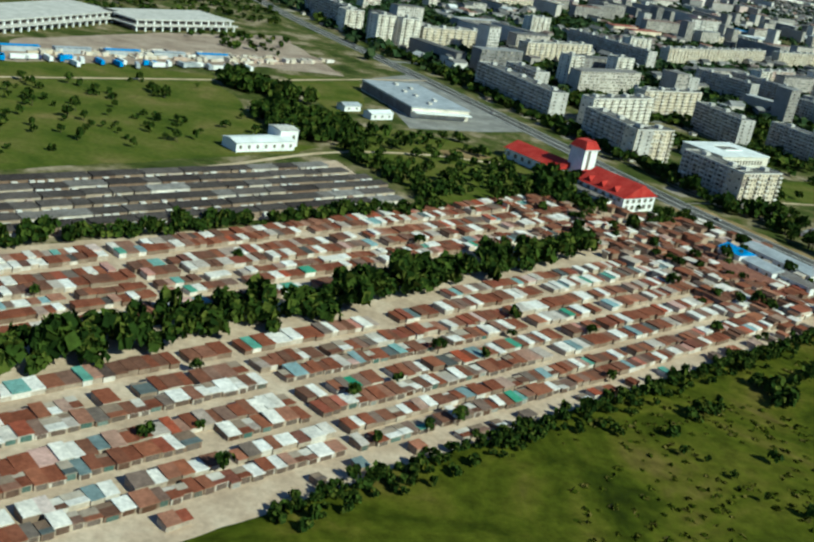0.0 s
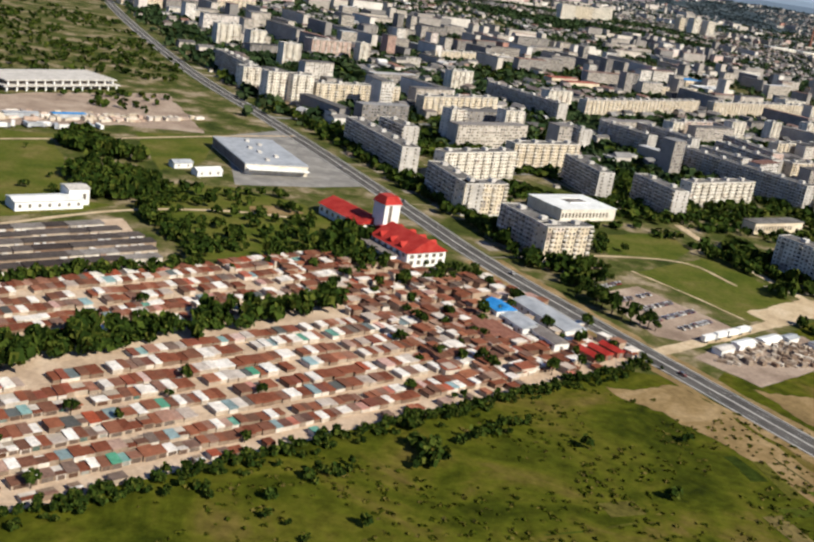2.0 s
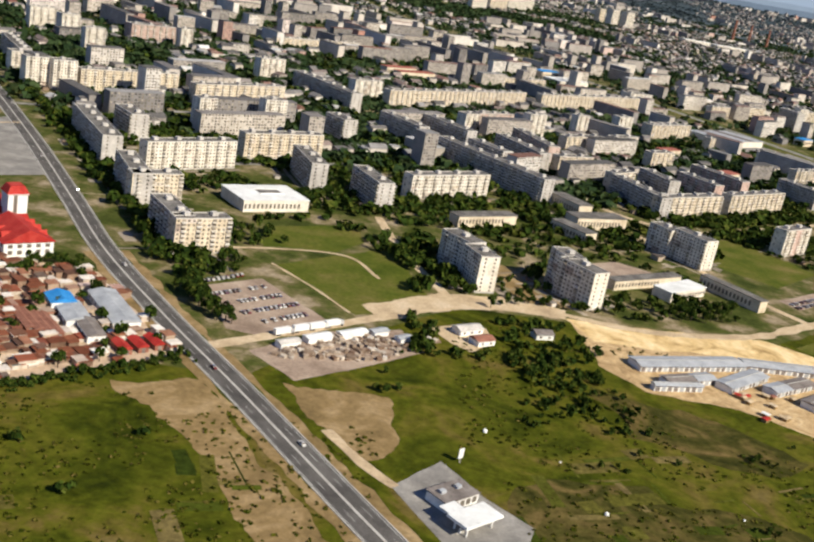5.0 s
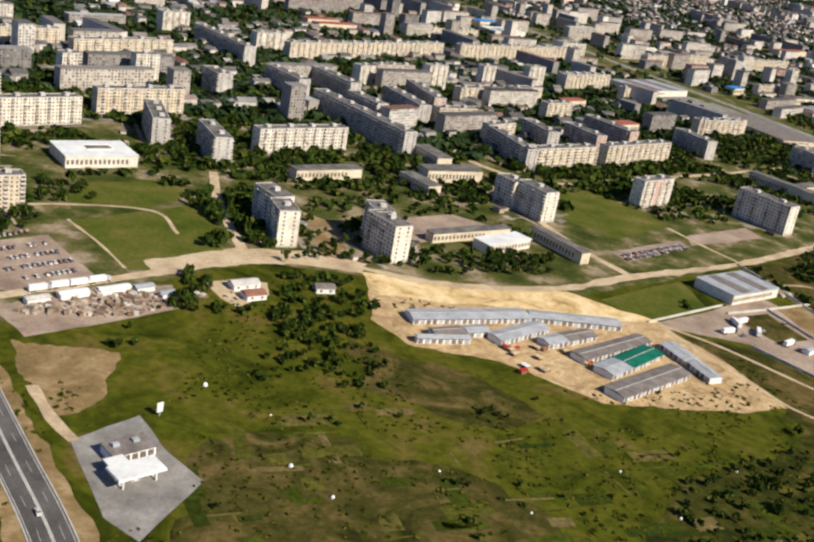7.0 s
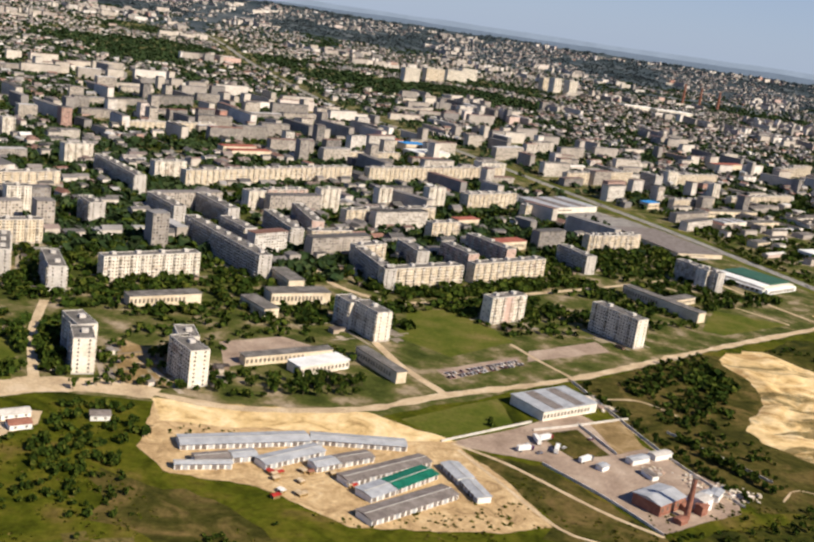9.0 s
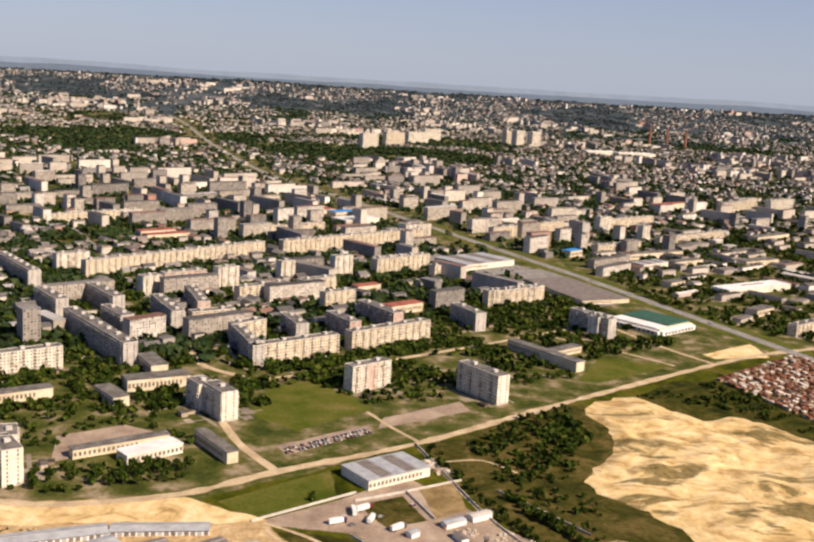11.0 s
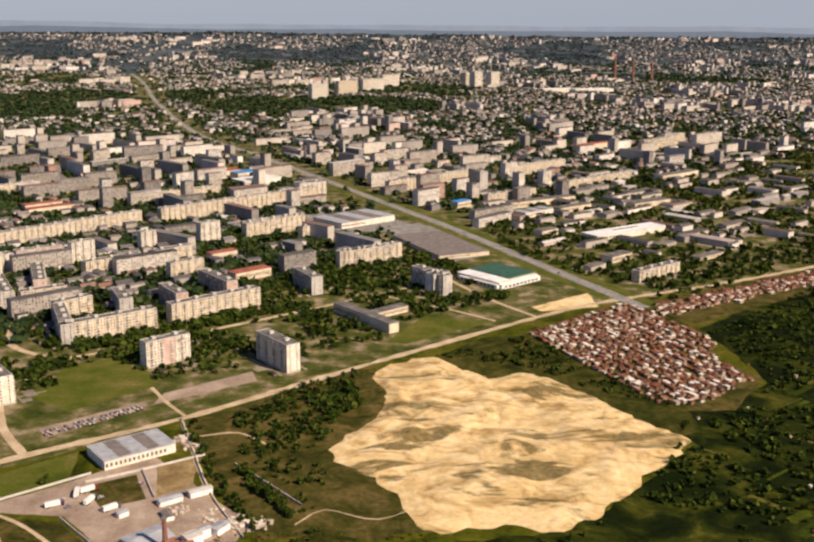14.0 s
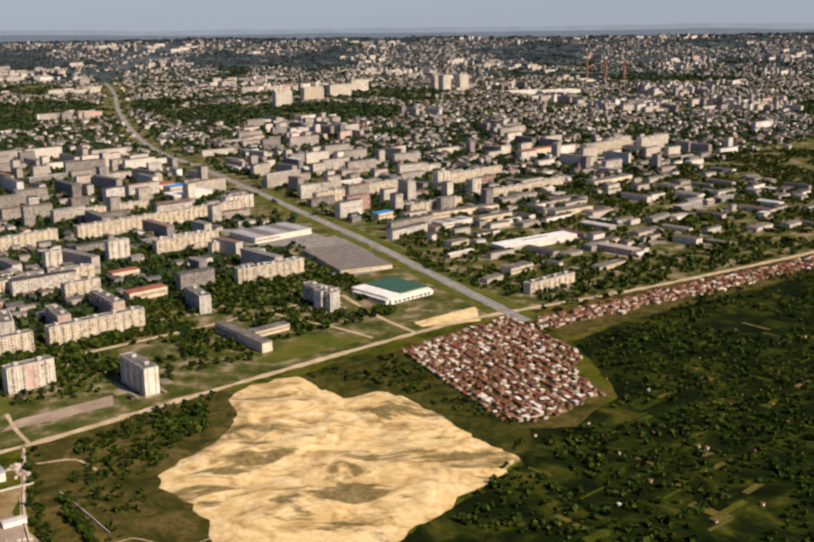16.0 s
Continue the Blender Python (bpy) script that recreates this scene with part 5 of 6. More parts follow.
for cx, cy, spread, n in [(470, 341, 4.5, 60), (477, 340, 3.5, 40), (432, 416, 3.5, 50), (439, 409, 2.5, 30), (460, 345, 5, 30), (446, 352, 5, 20)]:
    for _ in range(n):
        k = random.uniform(0.3, 1.3)
        debris.append((random.gauss(cx, spread * 0.6), random.gauss(cy, spread * 0.6), 0.05, k * random.uniform(0.8, 2.2), k, k * random.uniform(0.3, 0.9), random.uniform(0, 180)))
tagged(link_mesh("debris", *boxes(debris), PATCHED), "heaps of pale building debris round the depot", "debris", kind="stuff")
for x, y, t in [(399, 353, 30), (404, 363, 100), (408, 366, 40), (411, 357, 75), (421, 351, 43)]:
    truck(x, y, t, WHITE_WALL, "white van parked in the dusty depot yard")
for line in ([(368, 350), (398, 376), (404, 381)], [(428, 437), (440, 404), (455, 364), (473, 330)], [(404, 343), (423, 322), (438, 301)], [(460, 391), (475, 374), (491, 355)], [(423, 386), (434, 361)], [(404, 373), (422, 384), (446, 400)]):
    wall = strip("yard_wall", line, 0.28, 0.95, TRIM, thick=1)
    tagged(wall, "long low whitewashed yard wall", "wall", kind="structure")
for x, y, l, turn, roof in [(225, 321, 9.5, 36, TRIM), (229.5, 313.5, 7.0, 36, BRICK), (251, 329, 6.5, 20, BROWN_TIN)]:
    house("cottage", x, y, l, 5.0, 1.9, 0.9, turn, WHITE_WALL, roof, "small pale cottage in an overgrown garden", "house")
# scrap yard: rubble and sheds
rub = []
for _ in range(260):
    a, b = random.random(), random.random()
    x, y = 163 + 20 * a + 34 * b, 272 + 26 * a + 20 * b * 0.9 - 6 * b
    s = random.uniform(0.3, 1.6)
    rub.append((x, y, 0.05, s * random.uniform(0.8, 2), s, s * random.uniform(0.4, 0.9), random.uniform(0, 180)))
tagged(link_mesh("rubble", *boxes(rub), GARAGE_WALL_STUFF), "heaps of pale rubble and scrap", "rubble", kind="stuff")
for x, y, l in [(170, 284, 7), (178, 292, 9), (188, 300, 10), (196, 305, 6), (204, 303, 5)]:
    house("scrap_shed", x, y, l, 3.2, 1.7, 0.5, 43, WHITE_WALL, random.choice((GREY_TIN, ROOF_WHITE, TRIM)), "pale shed in a rubble yard", "shed", False)
# parked cars and trucks
for r in range(5):
    for k in range(13 if r < 3 else 11):
        if random.random() < 0.8:
            car(141.5 + r * 6.1 + k * 1.22, 314 - r * 5.4 + k * 1.28, 133 + random.gauss(0, 6))
for k in range(9):
    car(136.5 + k * 1.35, 325 + k * 1.5, 120)
for r in range(2):
    for k in range(22):
        if random.random() < 0.75:
            car(370 + r * 2.6 + k * 1.62, 421.5 - r * 2.6 + k * 1.5, 133 + random.gauss(0, 4))
for x, y, t in [(173, 297.5, 43), (177.5, 301.5, 43), (182, 306, 43), (168, 292.5, 43)]:
    truck(x, y, t, WHITE_WALL, "white trailer truck beside the car park")
for x, y, t in [(404, 352, 30), (409, 356, 80), (414, 360, 43), (420, 352, 120), (400, 358, 43), (426, 372, 43)]:
    car(x, y, t)
for x, y, t in [(153, 260, -57), (181, 226, 123), (110, 327, 123), (70, 402, -57), (40, 445, 123), (206, 185, -57), (-30, 566, 123), (640, 722, -65), (580, 860, 115), (530, 960, -65)]:
    car(x, y, t, 0.1)
for k in range(60):
    x, y = 450 + random.uniform(0, 75), 890 + random.uniform(-10, 50)
    car(x, y, 43 + random.choice((0, 90)), 0.05)
# the market with the grey-green roof
m = root("covered_market", 594, 704, 43, "covered market with a grey-green roof and white front", "market hall", z=0.02)
take(594, 704, 46, 46, 43, 2)
part("wall", [(0, 0, 0, 40, 40, 4.2, 0)], WALLS["white"], m)
part("roof", [(7, 2, 4.2, 27, 37, 1.0, 0)], PALE_GREEN, m, "grey-green flat roof")
part("low_roof", [(-13.5, 2, 4.2, 12.5, 37, 0.4, 0)], ROOF_WHITE, m, "white flat roof over the entrance side")
part("front", [(0, -21, 0, 40, 3, 3.2, 0)], WHITE_WALL, m)
part("side_front", [(-21, -2, 0, 3, 36, 3.0, 0)], WHITE_WALL, m)
for k in range(9):
    part("window", [(-16 + 4 * k, -22.53, 0.6, 2.6, 0.1, 1.8, 0)], GLASS, m)
    part("window", [(-22.53, -16 + 3.6 * k, 0.6, 0.1, 2.4, 1.8, 0)], GLASS, m)
# plot marks and bushes in the meadow
plots = []
for _ in range(520):
    if random.random() < 0.75:
        x, y = random.uniform(232, 520), random.uniform(130, 300)
        if y > 250 + (x - 225) * 0.1 or x > 470 and y > 260:
            continue
    else:
        x, y = random.uniform(0, 180), random.uniform(60, 215)
        if y > x * 0.9 + 70:
            continue
    l, d = random.uniform(4, 16), random.choice((0.5, 0.7, 2.0, 3.5, 5.0))
    plots.append((x, y, 0.0, l, d, 0.052 + 0.004 * random.random(), random.choice((24, 24, 24, 114)) + random.gauss(0, 4)))
for _ in range(230):
    x, y = random.uniform(600, 930), random.uniform(320, 620)
    if y < 1.15 * x - 330 and x > 665 - (y - 330) * 0.1:
        plots.append((x, y, 0.0, random.uniform(6, 22), random.choice((0.8, 1.5, 3.0, 5.0)), 0.052 + 0.004 * random.random(), random.choice((40, 40, 130)) + random.gauss(0, 3)))
tagged(link_mesh("old_plots", *boxes(plots), PLOT), "faint old garden plots in the meadow grass", "ground", kind="stuff")


def pale_stone(x, y, s):
    """A rounded whitewashed boulder, half sunk in the grass."""
    bm = bmesh.new()
    bmesh.ops.create_icosphere(bm, subdivisions=2, radius=s, matrix=pose(0, 0, s * 0.45))
    for v in bm.verts:
        v.co *= 1 + 0.15 * noise.noise(v.co * 1.7 + Vector((x, y, 0)))
        v.co.z = max(v.co.z, -0.05)
    me = bpy.data.meshes.new("boulder")
    bm.to_mesh(me)
    bm.free()
    me.materials.append(WHITE_WALL)
    tagged(new("boulder", me), "pale rounded boulder in the meadow grass", "boulder", "boulders in the meadow").matrix_world = pose(x, y, 0.02)


for x, y, k in [(227, 250, 0.9), (254.2, 217.5, 0.8), (265.1, 207.4, 0.7), (246, 240, 0.4), (290, 226, 0.5), (312, 214, 0.45), (338, 240, 0.5), (350, 222, 0.55), (372, 250, 0.5)]:
    pale_stone(x, y, 0.75 * k)


# ---- garages
BUSHES = []


def garage(x, y, w, d, h, turn, tilt, door_side):
    """A small garage: rendered box, low sloping sheet roof that overhangs, double door."""
    g = root("garage", x, y, turn, "small rusty-roofed garage in a row", "garage", "garage rows", z=0.05)
    wall = part("wall", [(0, 0, 0, w - 0.04, d, h, 0)], GARAGE_WALL, g)
    v, f = boxes([(0, 0, h, w + 0.02, d + 0.3, 0.12, 0)])
    v[:, 2] += (v[:, 1] / d + 0.5) * tilt
    link_mesh("roof", v, f, RUST_ROOF, g)
    part("door", [(0, door_side * (d / 2 + 0.03), 0.02, w * 0.7, 0.08, h * 0.8, 0)], GARAGE_DOOR, wall)


ROWS_OF_GARAGES = [(102.6, 3.2, -1), (106.4, 3.2, 1), (113.4, 4.0, -1), (118.2, 4.2, 1), (126.0, 4.0, -1), (130.9, 4.2, 1), (138.6, 4.4, -1), (159.3, 3.6, 1), (166.0, 3.0, -1), (169.2, 2.6, 1), (175.2, 4.0, -1), (180.2, 4.0, 1), (187.6, 3.6, -1), (191.8, 3.6, 1), (97.0, 2.4, 1), (143.6, 3.6, 1)]
near_walls, near_roofs = [], []
count = 0
for v, d, side in ROWS_OF_GARAGES:
    u, last = 158.0 if v == 143.6 else 18.0, 268.0 if v < 150 else 250.0
    while u < last:
        if any(abs(u - c) < 1.2 for c in (96.0, 208.0)):
            u += 2.6
            continue
        w = random.choice((1.7, 1.8, 2.0, 2.1, 2.4, 3.0))
        if random.random() < 0.06 or (v == 97.0 and random.random() < 0.72):
            u += w * random.uniform(0.6, 1.6)
            continue
        shift = 0.6 * math.sin(u * 0.02 + v) + random.uniform(-0.25, 0.25) + (u - 150) * 0.02 * (v - 100) / 40
        x, y = on_grid(u + w / 2, v + shift)
        h, dd = random.uniform(0.8, 1.2), d * random.uniform(0.78, 1.0)
        turn = 43 + random.gauss(0, 0.8)
        if 45 < u < 150 and v < 135 and count < 300:
            garage(x, y, w, dd, h, turn, random.uniform(-0.35, 0.35), side)
            count += 1
        else:
            near_walls.append((x, y, 0.05, w - 0.04, dd, h, turn))
            near_roofs.append((x, y, 0.05 + h, w + 0.02, dd + 0.3, 0.14 + 0.25 * random.random(), turn))
        u += w
tagged(link_mesh("garage_rows", *boxes(near_walls), GARAGE_WALL_STUFF), "rows of small pale garages", "garages", kind="stuff")
tagged(link_mesh("garage_row_roofs", *boxes(near_roofs), RUST_ROOF_STUFF), "rusty and pale sheet roofs of garage rows", "roofs", kind="stuff")

for _ in range(46):
    gx, gy = on_grid(random.uniform(30, 285), random.choice((99.5, 104.5, 116, 122, 128.5, 134, 164, 171.5, 177.5, 190)) + random.gauss(0, 0.8))
    BUSHES.append((gx, gy, random.uniform(0.35, 0.7)))

# shacks and sheds at the end of the rows
shacks, shack_roofs = [], []
for _ in range(420):
    u, v = random.uniform(225, 290), random.uniform(99, 194)
    if u > 292 - max(0, (v - 160)):
        continue
    x, y = on_grid(u, v)
    if not free(np.array([[x, y]]))[0]:
        continue
    if random.random() < 0.12:
        BUSHES.append((x, y, random.uniform(0.5, 0.9)))
        continue
    w, d, h = random.uniform(2, 4.5), random.uniform(2, 3.5), random.uniform(1.2, 2.4)
    turn = 43 + random.choice((0, 90)) + random.gauss(0, 2)
    shacks.append((x, y, 0.05, w, d, h, turn))
    shack_roofs.append((x, y, 0.05 + h, w + 0.4, d + 0.4, 0.15, turn))

# older rows with dark slate roofs
old_walls, old_roofs, old_fronts = [], [], []
for k, v in enumerate((203.0, 209.5, 216.0, 222.5, 229.0, 236.0)):
    u = 22.0
    while u < 196 - k:
        w = random.uniform(4, 12)
        x, y = on_grid(u + w / 2, v + random.uniform(-0.2, 0.2))
        old_walls.append((x, y, 0.05, w - 0.05, 3.6, 1.5, 43))
        old_roofs.append((x, y, 1.55 + random.uniform(0, 0.2), w, 4.1, 0.2, 43))
        for j in range(int(w / 2.2)):
            if random.random() < 0.62:
                bx, by = on_grid(u + 1 + j * 2.2, v - 2.3)
                old_fronts.append((bx, by, 0.05, random.uniform(1.0, 2.0), random.uniform(0.5, 1.4), random.uniform(0.9, 1.5), 43))
        u += w + (0.4 if random.random() < 0.4 else 0)
# garden plots on the south-east: small sheds in lines
for r in range(28):
    at, along = r * 3.5 + (0.9 if r % 2 else 0.0), 2.0
    while along < 136:
        w, d, h = random.uniform(1.5, 3.4), random.uniform(1.6, 2.3), random.uniform(0.9, 1.7)
        x, y = 602 + 0.717 * at + 0.414 * along + random.gauss(0, 0.25), 575 + 0.697 * at - 0.910 * along + random.gauss(0, 0.25)
        along += w + (0.2 if random.random() < 0.6 else random.uniform(1, 4))
        if x > 708 - 9 * math.sin((y - 500) * 0.05) or y < 462 - (x - 660) * 0.1 or random.random() < 0.1:
            continue
        shacks.append((x, y, 0.05, w, d, h, -65.5))
        shack_roofs.append((x, y, 0.05 + h, w + 0.3, d + 0.3, 0.2, -65.5))
for _ in range(900):
    a = random.random()
    x, y = 690 + 320 * a + random.gauss(0, 3.5), 628 + 212 * a + random.uniform(-14, 10)
    w, d, h = random.uniform(1.6, 4), random.uniform(1.5, 2.6), random.uniform(1.0, 2.0)
    shacks.append((x, y, 0.05, w, d, h, 34))
    shack_roofs.append((x, y, 0.05 + h, w + 0.3, d + 0.3, 0.2, 34))
for _ in range(110):
    x, y = random.uniform(650, 930), random.uniform(330, 620)
    if y < 1.0 * x - 150:
        w, h = random.uniform(0.8, 1.8), random.uniform(0.7, 1.3)
        shacks.append((x, y, 0.0, w, w * 0.8, h, 40))
        shack_roofs.append((x, y, h, w + 0.2, w * 0.8 + 0.2, 0.12, 40))
tagged(link_mesh("garden_sheds", *boxes(shacks), SHED_WALL), "many small pale sheds and shacks", "sheds", kind="stuff")
tagged(link_mesh("garden_shed_roofs", *boxes(shack_roofs), SHED_ROOF), "brown and white roofs of small sheds", "roofs", kind="stuff")
tagged(link_mesh("old_garage_rows", *boxes(old_walls), GARAGE_WALL_STUFF), "long rows of old pale garages", "garages", kind="stuff")
tagged(link_mesh("old_garage_fronts", *boxes(old_fronts), SHED_FRONT), "white and pale lean-to fronts of old garages", "sheds", kind="stuff")
tagged(link_mesh("old_garage_roofs", *boxes(old_roofs), OLD_ROOF), "dark grey slate roofs of old garages", "roofs", kind="stuff")


# ---- trees
def crown_shape(seed, leaves, flat=0.8):
    """Corners of leaf clumps on a lumpy crown of about unit radius, standing on its own foot."""
    g = np.random.default_rng(seed)
    lobes = [(np.array([0, 0, 1.0]), 0.72)] + [(np.array([math.cos(a) * 0.55, math.sin(a) * 0.55, 0.55 + 0.7 * g.random()]), 0.36 + 0.25 * g.random()) for a in g.random(5) * 6.28]
    out = []
    for _ in range(leaves):
        c, r = lobes[g.integers(len(lobes))]
        n = g.normal(size=3)
        n[2] = abs(n[2]) * 0.9 + n[2] * 0.1
        n /= np.linalg.norm(n)
        p = c + n * r * (0.75 + 0.35 * g.random())
        n = n + g.normal(size=3) * 0.35
        n /= np.linalg.norm(n)
        a = np.cross(n, g.normal(size=3))
        a /= np.linalg.norm(a)
        b = np.cross(n, a)
        s = (0.20 + 0.16 * g.random()) * (64 / leaves) ** 0.4
        for u, v in ((-1, -0.7), (0.8, -1), (1, 0.8), (-0.7, 1)):
            out.append(p + a * u * s + b * v * s - n * 0.06 * (u * v))
    out = np.array(out)
    out[:, 2] *= flat
    return out


CROWNS = [crown_shape(i, 95, 0.95 + 0.1 * (i % 3)) for i in range(6)]
CROWNS_MID = [crown_shape(40 + i, 40, 0.95 + 0.1 * (i % 3)) for i in range(5)]
CROWNS_SMALL = [crown_shape(20 + i, 12) for i in range(5)]
CROWNS_FAR = [crown_shape(60 + i, 6, 0.9) for i in range(5)]
TREE_KINDS = []


def tree_kind(i):
    """A tree of about 5 m: tapered trunk with limbs, and a crown of leaf clumps."""
    t = root("tree", 0, 0, 0, "leafy green broad-crowned tree", "tree", "trees of the district")
    bm = bmesh.new()
    bmesh.ops.create_cone(bm, cap_ends=True, segments=6, radius1=0.22, radius2=0.09, depth=2.6, matrix=pose(0, 0, 1.3))
    for k in range(3):
        bmesh.ops.create_cone(bm, cap_ends=True, segments=4, radius1=0.09, radius2=0.03, depth=1.8, matrix=pose(0, 0, 1.8, 0, 0, k * 120 + i * 30) @ pose(0.5, 0, 0.6, 0, 40, 0))
    me = bpy.data.meshes.new("trunk")
    bm.to_mesh(me)
    bm.free()
    me.materials.append(BARK)
    new("trunk", me).parent = t
    v = CROWNS[i] * np.array([2.1, 2.1, 2.3]) + np.array([0, 0, 1.0])
    link_mesh("crown", v, np.arange(len(v)).reshape(-1, 4), LEAF, t)
    return t


TREE_KINDS = [tree_kind(i) for i in range(6)]
TREE_COUNT = [0]
WOODS = []      # x, y, radius, height of trees that stand too thick to count


def tree(x, y, s=1.0):
    """A single tree; the first of each kind is the one that was built, moved to its place."""
    if TREE_COUNT[0] >= 290:
        return wood(x, y, s)
    k = TREE_COUNT[0] % 6
    m = pose(x, y, 0, 0, 0, random.uniform(0, 360)) @ Matrix.Diagonal((s, s, s * random.uniform(0.85, 1.2), 1))
    if TREE_COUNT[0] < 6:
        TREE_KINDS[k].matrix_world = m
    else:
        c = copy_thing(TREE_KINDS[k], pose(x, y, 0))
        c.matrix_world = m
    TREE_COUNT[0] += 1


def wood(x, y, s=1.0):
    WOODS.append((x, y, s * random.uniform(0.8, 1.25), s * random.uniform(0.85, 1.3)))


def plant_stuff(name, rows, shapes, material, label):
    """Many trees in one mesh: rows of x, y, width factor, height factor."""
    g = np.random.default_rng(len(rows))
    vs = []
    for x, y, sx, sz, *foot in rows:
        v = shapes[g.integers(len(shapes))]
        a = g.random() * 6.28
        c, s = math.cos(a), math.sin(a)
        w = np.empty_like(v)
        w[:, 0] = (v[:, 0] * c - v[:, 1] * s) * 2.1 * sx + x
        w[:, 1] = (v[:, 0] * s + v[:, 1] * c) * 2.1 * sx + y
        w[:, 2] = v[:, 2] * 2.3 * sz - 0.1 + (foot[0] if foot else 0)
        vs.append(w)
    v = np.vstack(vs)
    ob = link_mesh(name, v, np.arange(len(v)).reshape(-1, 4), material)
    return tagged(ob, label, "trees", kind="stuff")


def row_of_trees(pts, gap, spread, s, single=False):
    c = smooth_line(pts, gap)
    for x, y in c:
        (tree if single else wood)(x + random.gauss(0, spread), y + random.gauss(0, spread), s * random.uniform(0.7, 1.3))


def scatter(corners, gap, s, single=False, keep=1.0):
    """Trees over a piece of land, where nothing else stands."""
    p = np.array(corners, float)
    lo, hi = p.min(0), p.max(0)
    n = int((hi - lo).prod() / gap ** 2)
    q = lo + np.random.rand(n, 2) * (hi - lo)
    inside = np.zeros(n, bool)
    j = len(p) - 1
    for i in range(len(p)):
        cross = ((p[i, 1] > q[:, 1]) != (p[j, 1] > q[:, 1])) & (q[:, 0] < (p[j, 0] - p[i, 0]) * (q[:, 1] - p[i, 1]) / (p[j, 1] - p[i, 1] + 1e-9) + p[i, 0])
        inside ^= cross
        j = i
    q = q[inside]
    q = q[free(q)]
    for x, y in q:
        if random.random() < keep and noise.noise((x * 0.02, y * 0.02, 7)) > -0.25:
            (tree if single else wood)(x, y, s * random.uniform(0.6, 1.3))


G = on_grid
scatter([(80, 300), (98, 312), (96, 330), (84, 322)], 3.2, 0.6, True)
for x, y, s in BUSHES:
    tree(x, y, s)
row_of_trees([G(35, 145), G(90, 146), G(150, 149), G(215, 157), G(228, 160)], 1.5, 2.3, 1.0)
row_of_trees([G(35, 148), G(90, 150), G(150, 152), G(190, 156)], 2.0, 2.0, 1.1)
row_of_trees([G(40, 197), G(130, 196), G(205, 196)], 2.0, 1.2, 0.75)
row_of_trees([G(60, 200), G(130, 198), G(180, 198)], 4.0, 1.5, 0.8)
row_of_trees([G(75, 92.5), G(120, 93), G(200, 94), G(288, 95)], 0.9, 1.0, 0.42)
row_of_trees([G(75, 90), G(120, 90), G(200, 91.5), G(285, 92.5)], 1.6, 1.3, 0.36)
scatter([(-79, 419), (-70, 432), (-17, 378), (-17, 340), (-37, 330)], 2.2, 1.1)
scatter([(-22, 330), (14, 286), (48, 312), (50, 345), (20, 372), (-10, 352)], 5.4, 0.75)
row_of_trees([(-16, 330), (2, 308), (16, 290)], 1.6, 1.6, 0.9)
row_of_trees([(-20, 352), (4, 366), (28, 376)], 3.0, 1.6, 0.8)
scatter([(48, 312), (60, 322), (66, 335), (50, 345)], 2.0, 1.3)
scatter([(40, 318), (62, 305), (76, 318), (66, 330)], 3.0, 0.8)
row_of_trees([(128, 330), (110, 360), (84, 405), (50, 465), (8, 540), (-60, 655)], 2.0, 2.2, 1.0)
row_of_trees([(136, 322), (118, 358), (92, 405), (58, 465), (16, 540)], 2.4, 2.5, 1.1)
row_of_trees([(150, 292), (140, 304), (130, 322)], 2.4, 1.4, 0.9, True)
row_of_trees([(206, 296), (222, 300), (240, 303), (266, 298)], 2.4, 2.0, 0.6)
row_of_trees([(236, 334), (246, 338), (258, 336)], 2.0, 1.2, 0.7)
scatter([(206, 326), (255, 330), (272, 322), (274, 300), (255, 282), (205, 296)], 4.4, 0.7)
scatter([(195, 262), (205, 300), (282, 300), (270, 262)], 5.0, 0.5)
scatter([(195, 262), (282, 298), (300, 290), (210, 240)], 9, 0.45)
scatter([(205, 350), (225, 352), (236, 372), (222, 405), (196, 440), (190, 420)], 2.8, 1.0)
row_of_trees([(216, 470), (252, 505)], 1.8, 1.6, 0.9)
row_of_trees([(90, 465), (120, 500), (150, 520)], 2.0, 2.0, 1.0)
row_of_trees([(230, 440), (262, 470), (290, 478)], 2.4, 1.6, 0.8)
row_of_trees([(236, 352), (252, 362), (270, 362)], 3.0, 1.2, 0.6, True)
row_of_trees([(330, 540), (365, 545), (420, 590), (470, 630)], 1.8, 2.6, 1.0)
row_of_trees([(325, 548), (368, 552), (420, 598)], 2.2, 2.5, 1.1)
scatter([(300, 385), (334, 402), (342, 385), (310, 372)], 3.0, 0.75, True)
scatter([(370, 355), (392, 372), (382, 392), (362, 372)], 3.5, 0.5)
scatter([(500, 470), (512, 512), (470, 480), (450, 440), (470, 400), (496, 410)], 3.6, 0.6)
scatter([(496, 440), (515, 470), (502, 490), (486, 462)], 2.4, 0.95)
scatter([(456, 424), (476, 340), (500, 352), (497, 405)], 4.2, 0.5)
scatter([(620, 480), (656, 425), (668, 440), (604, 572), (545, 532), (600, 512)], 4.0, 0.55)
scatter([(620, 360), (1250, 250), (1300, 900), (860, 740), (712, 580), (718, 494), (660, 440)], 5.2, 0.62)
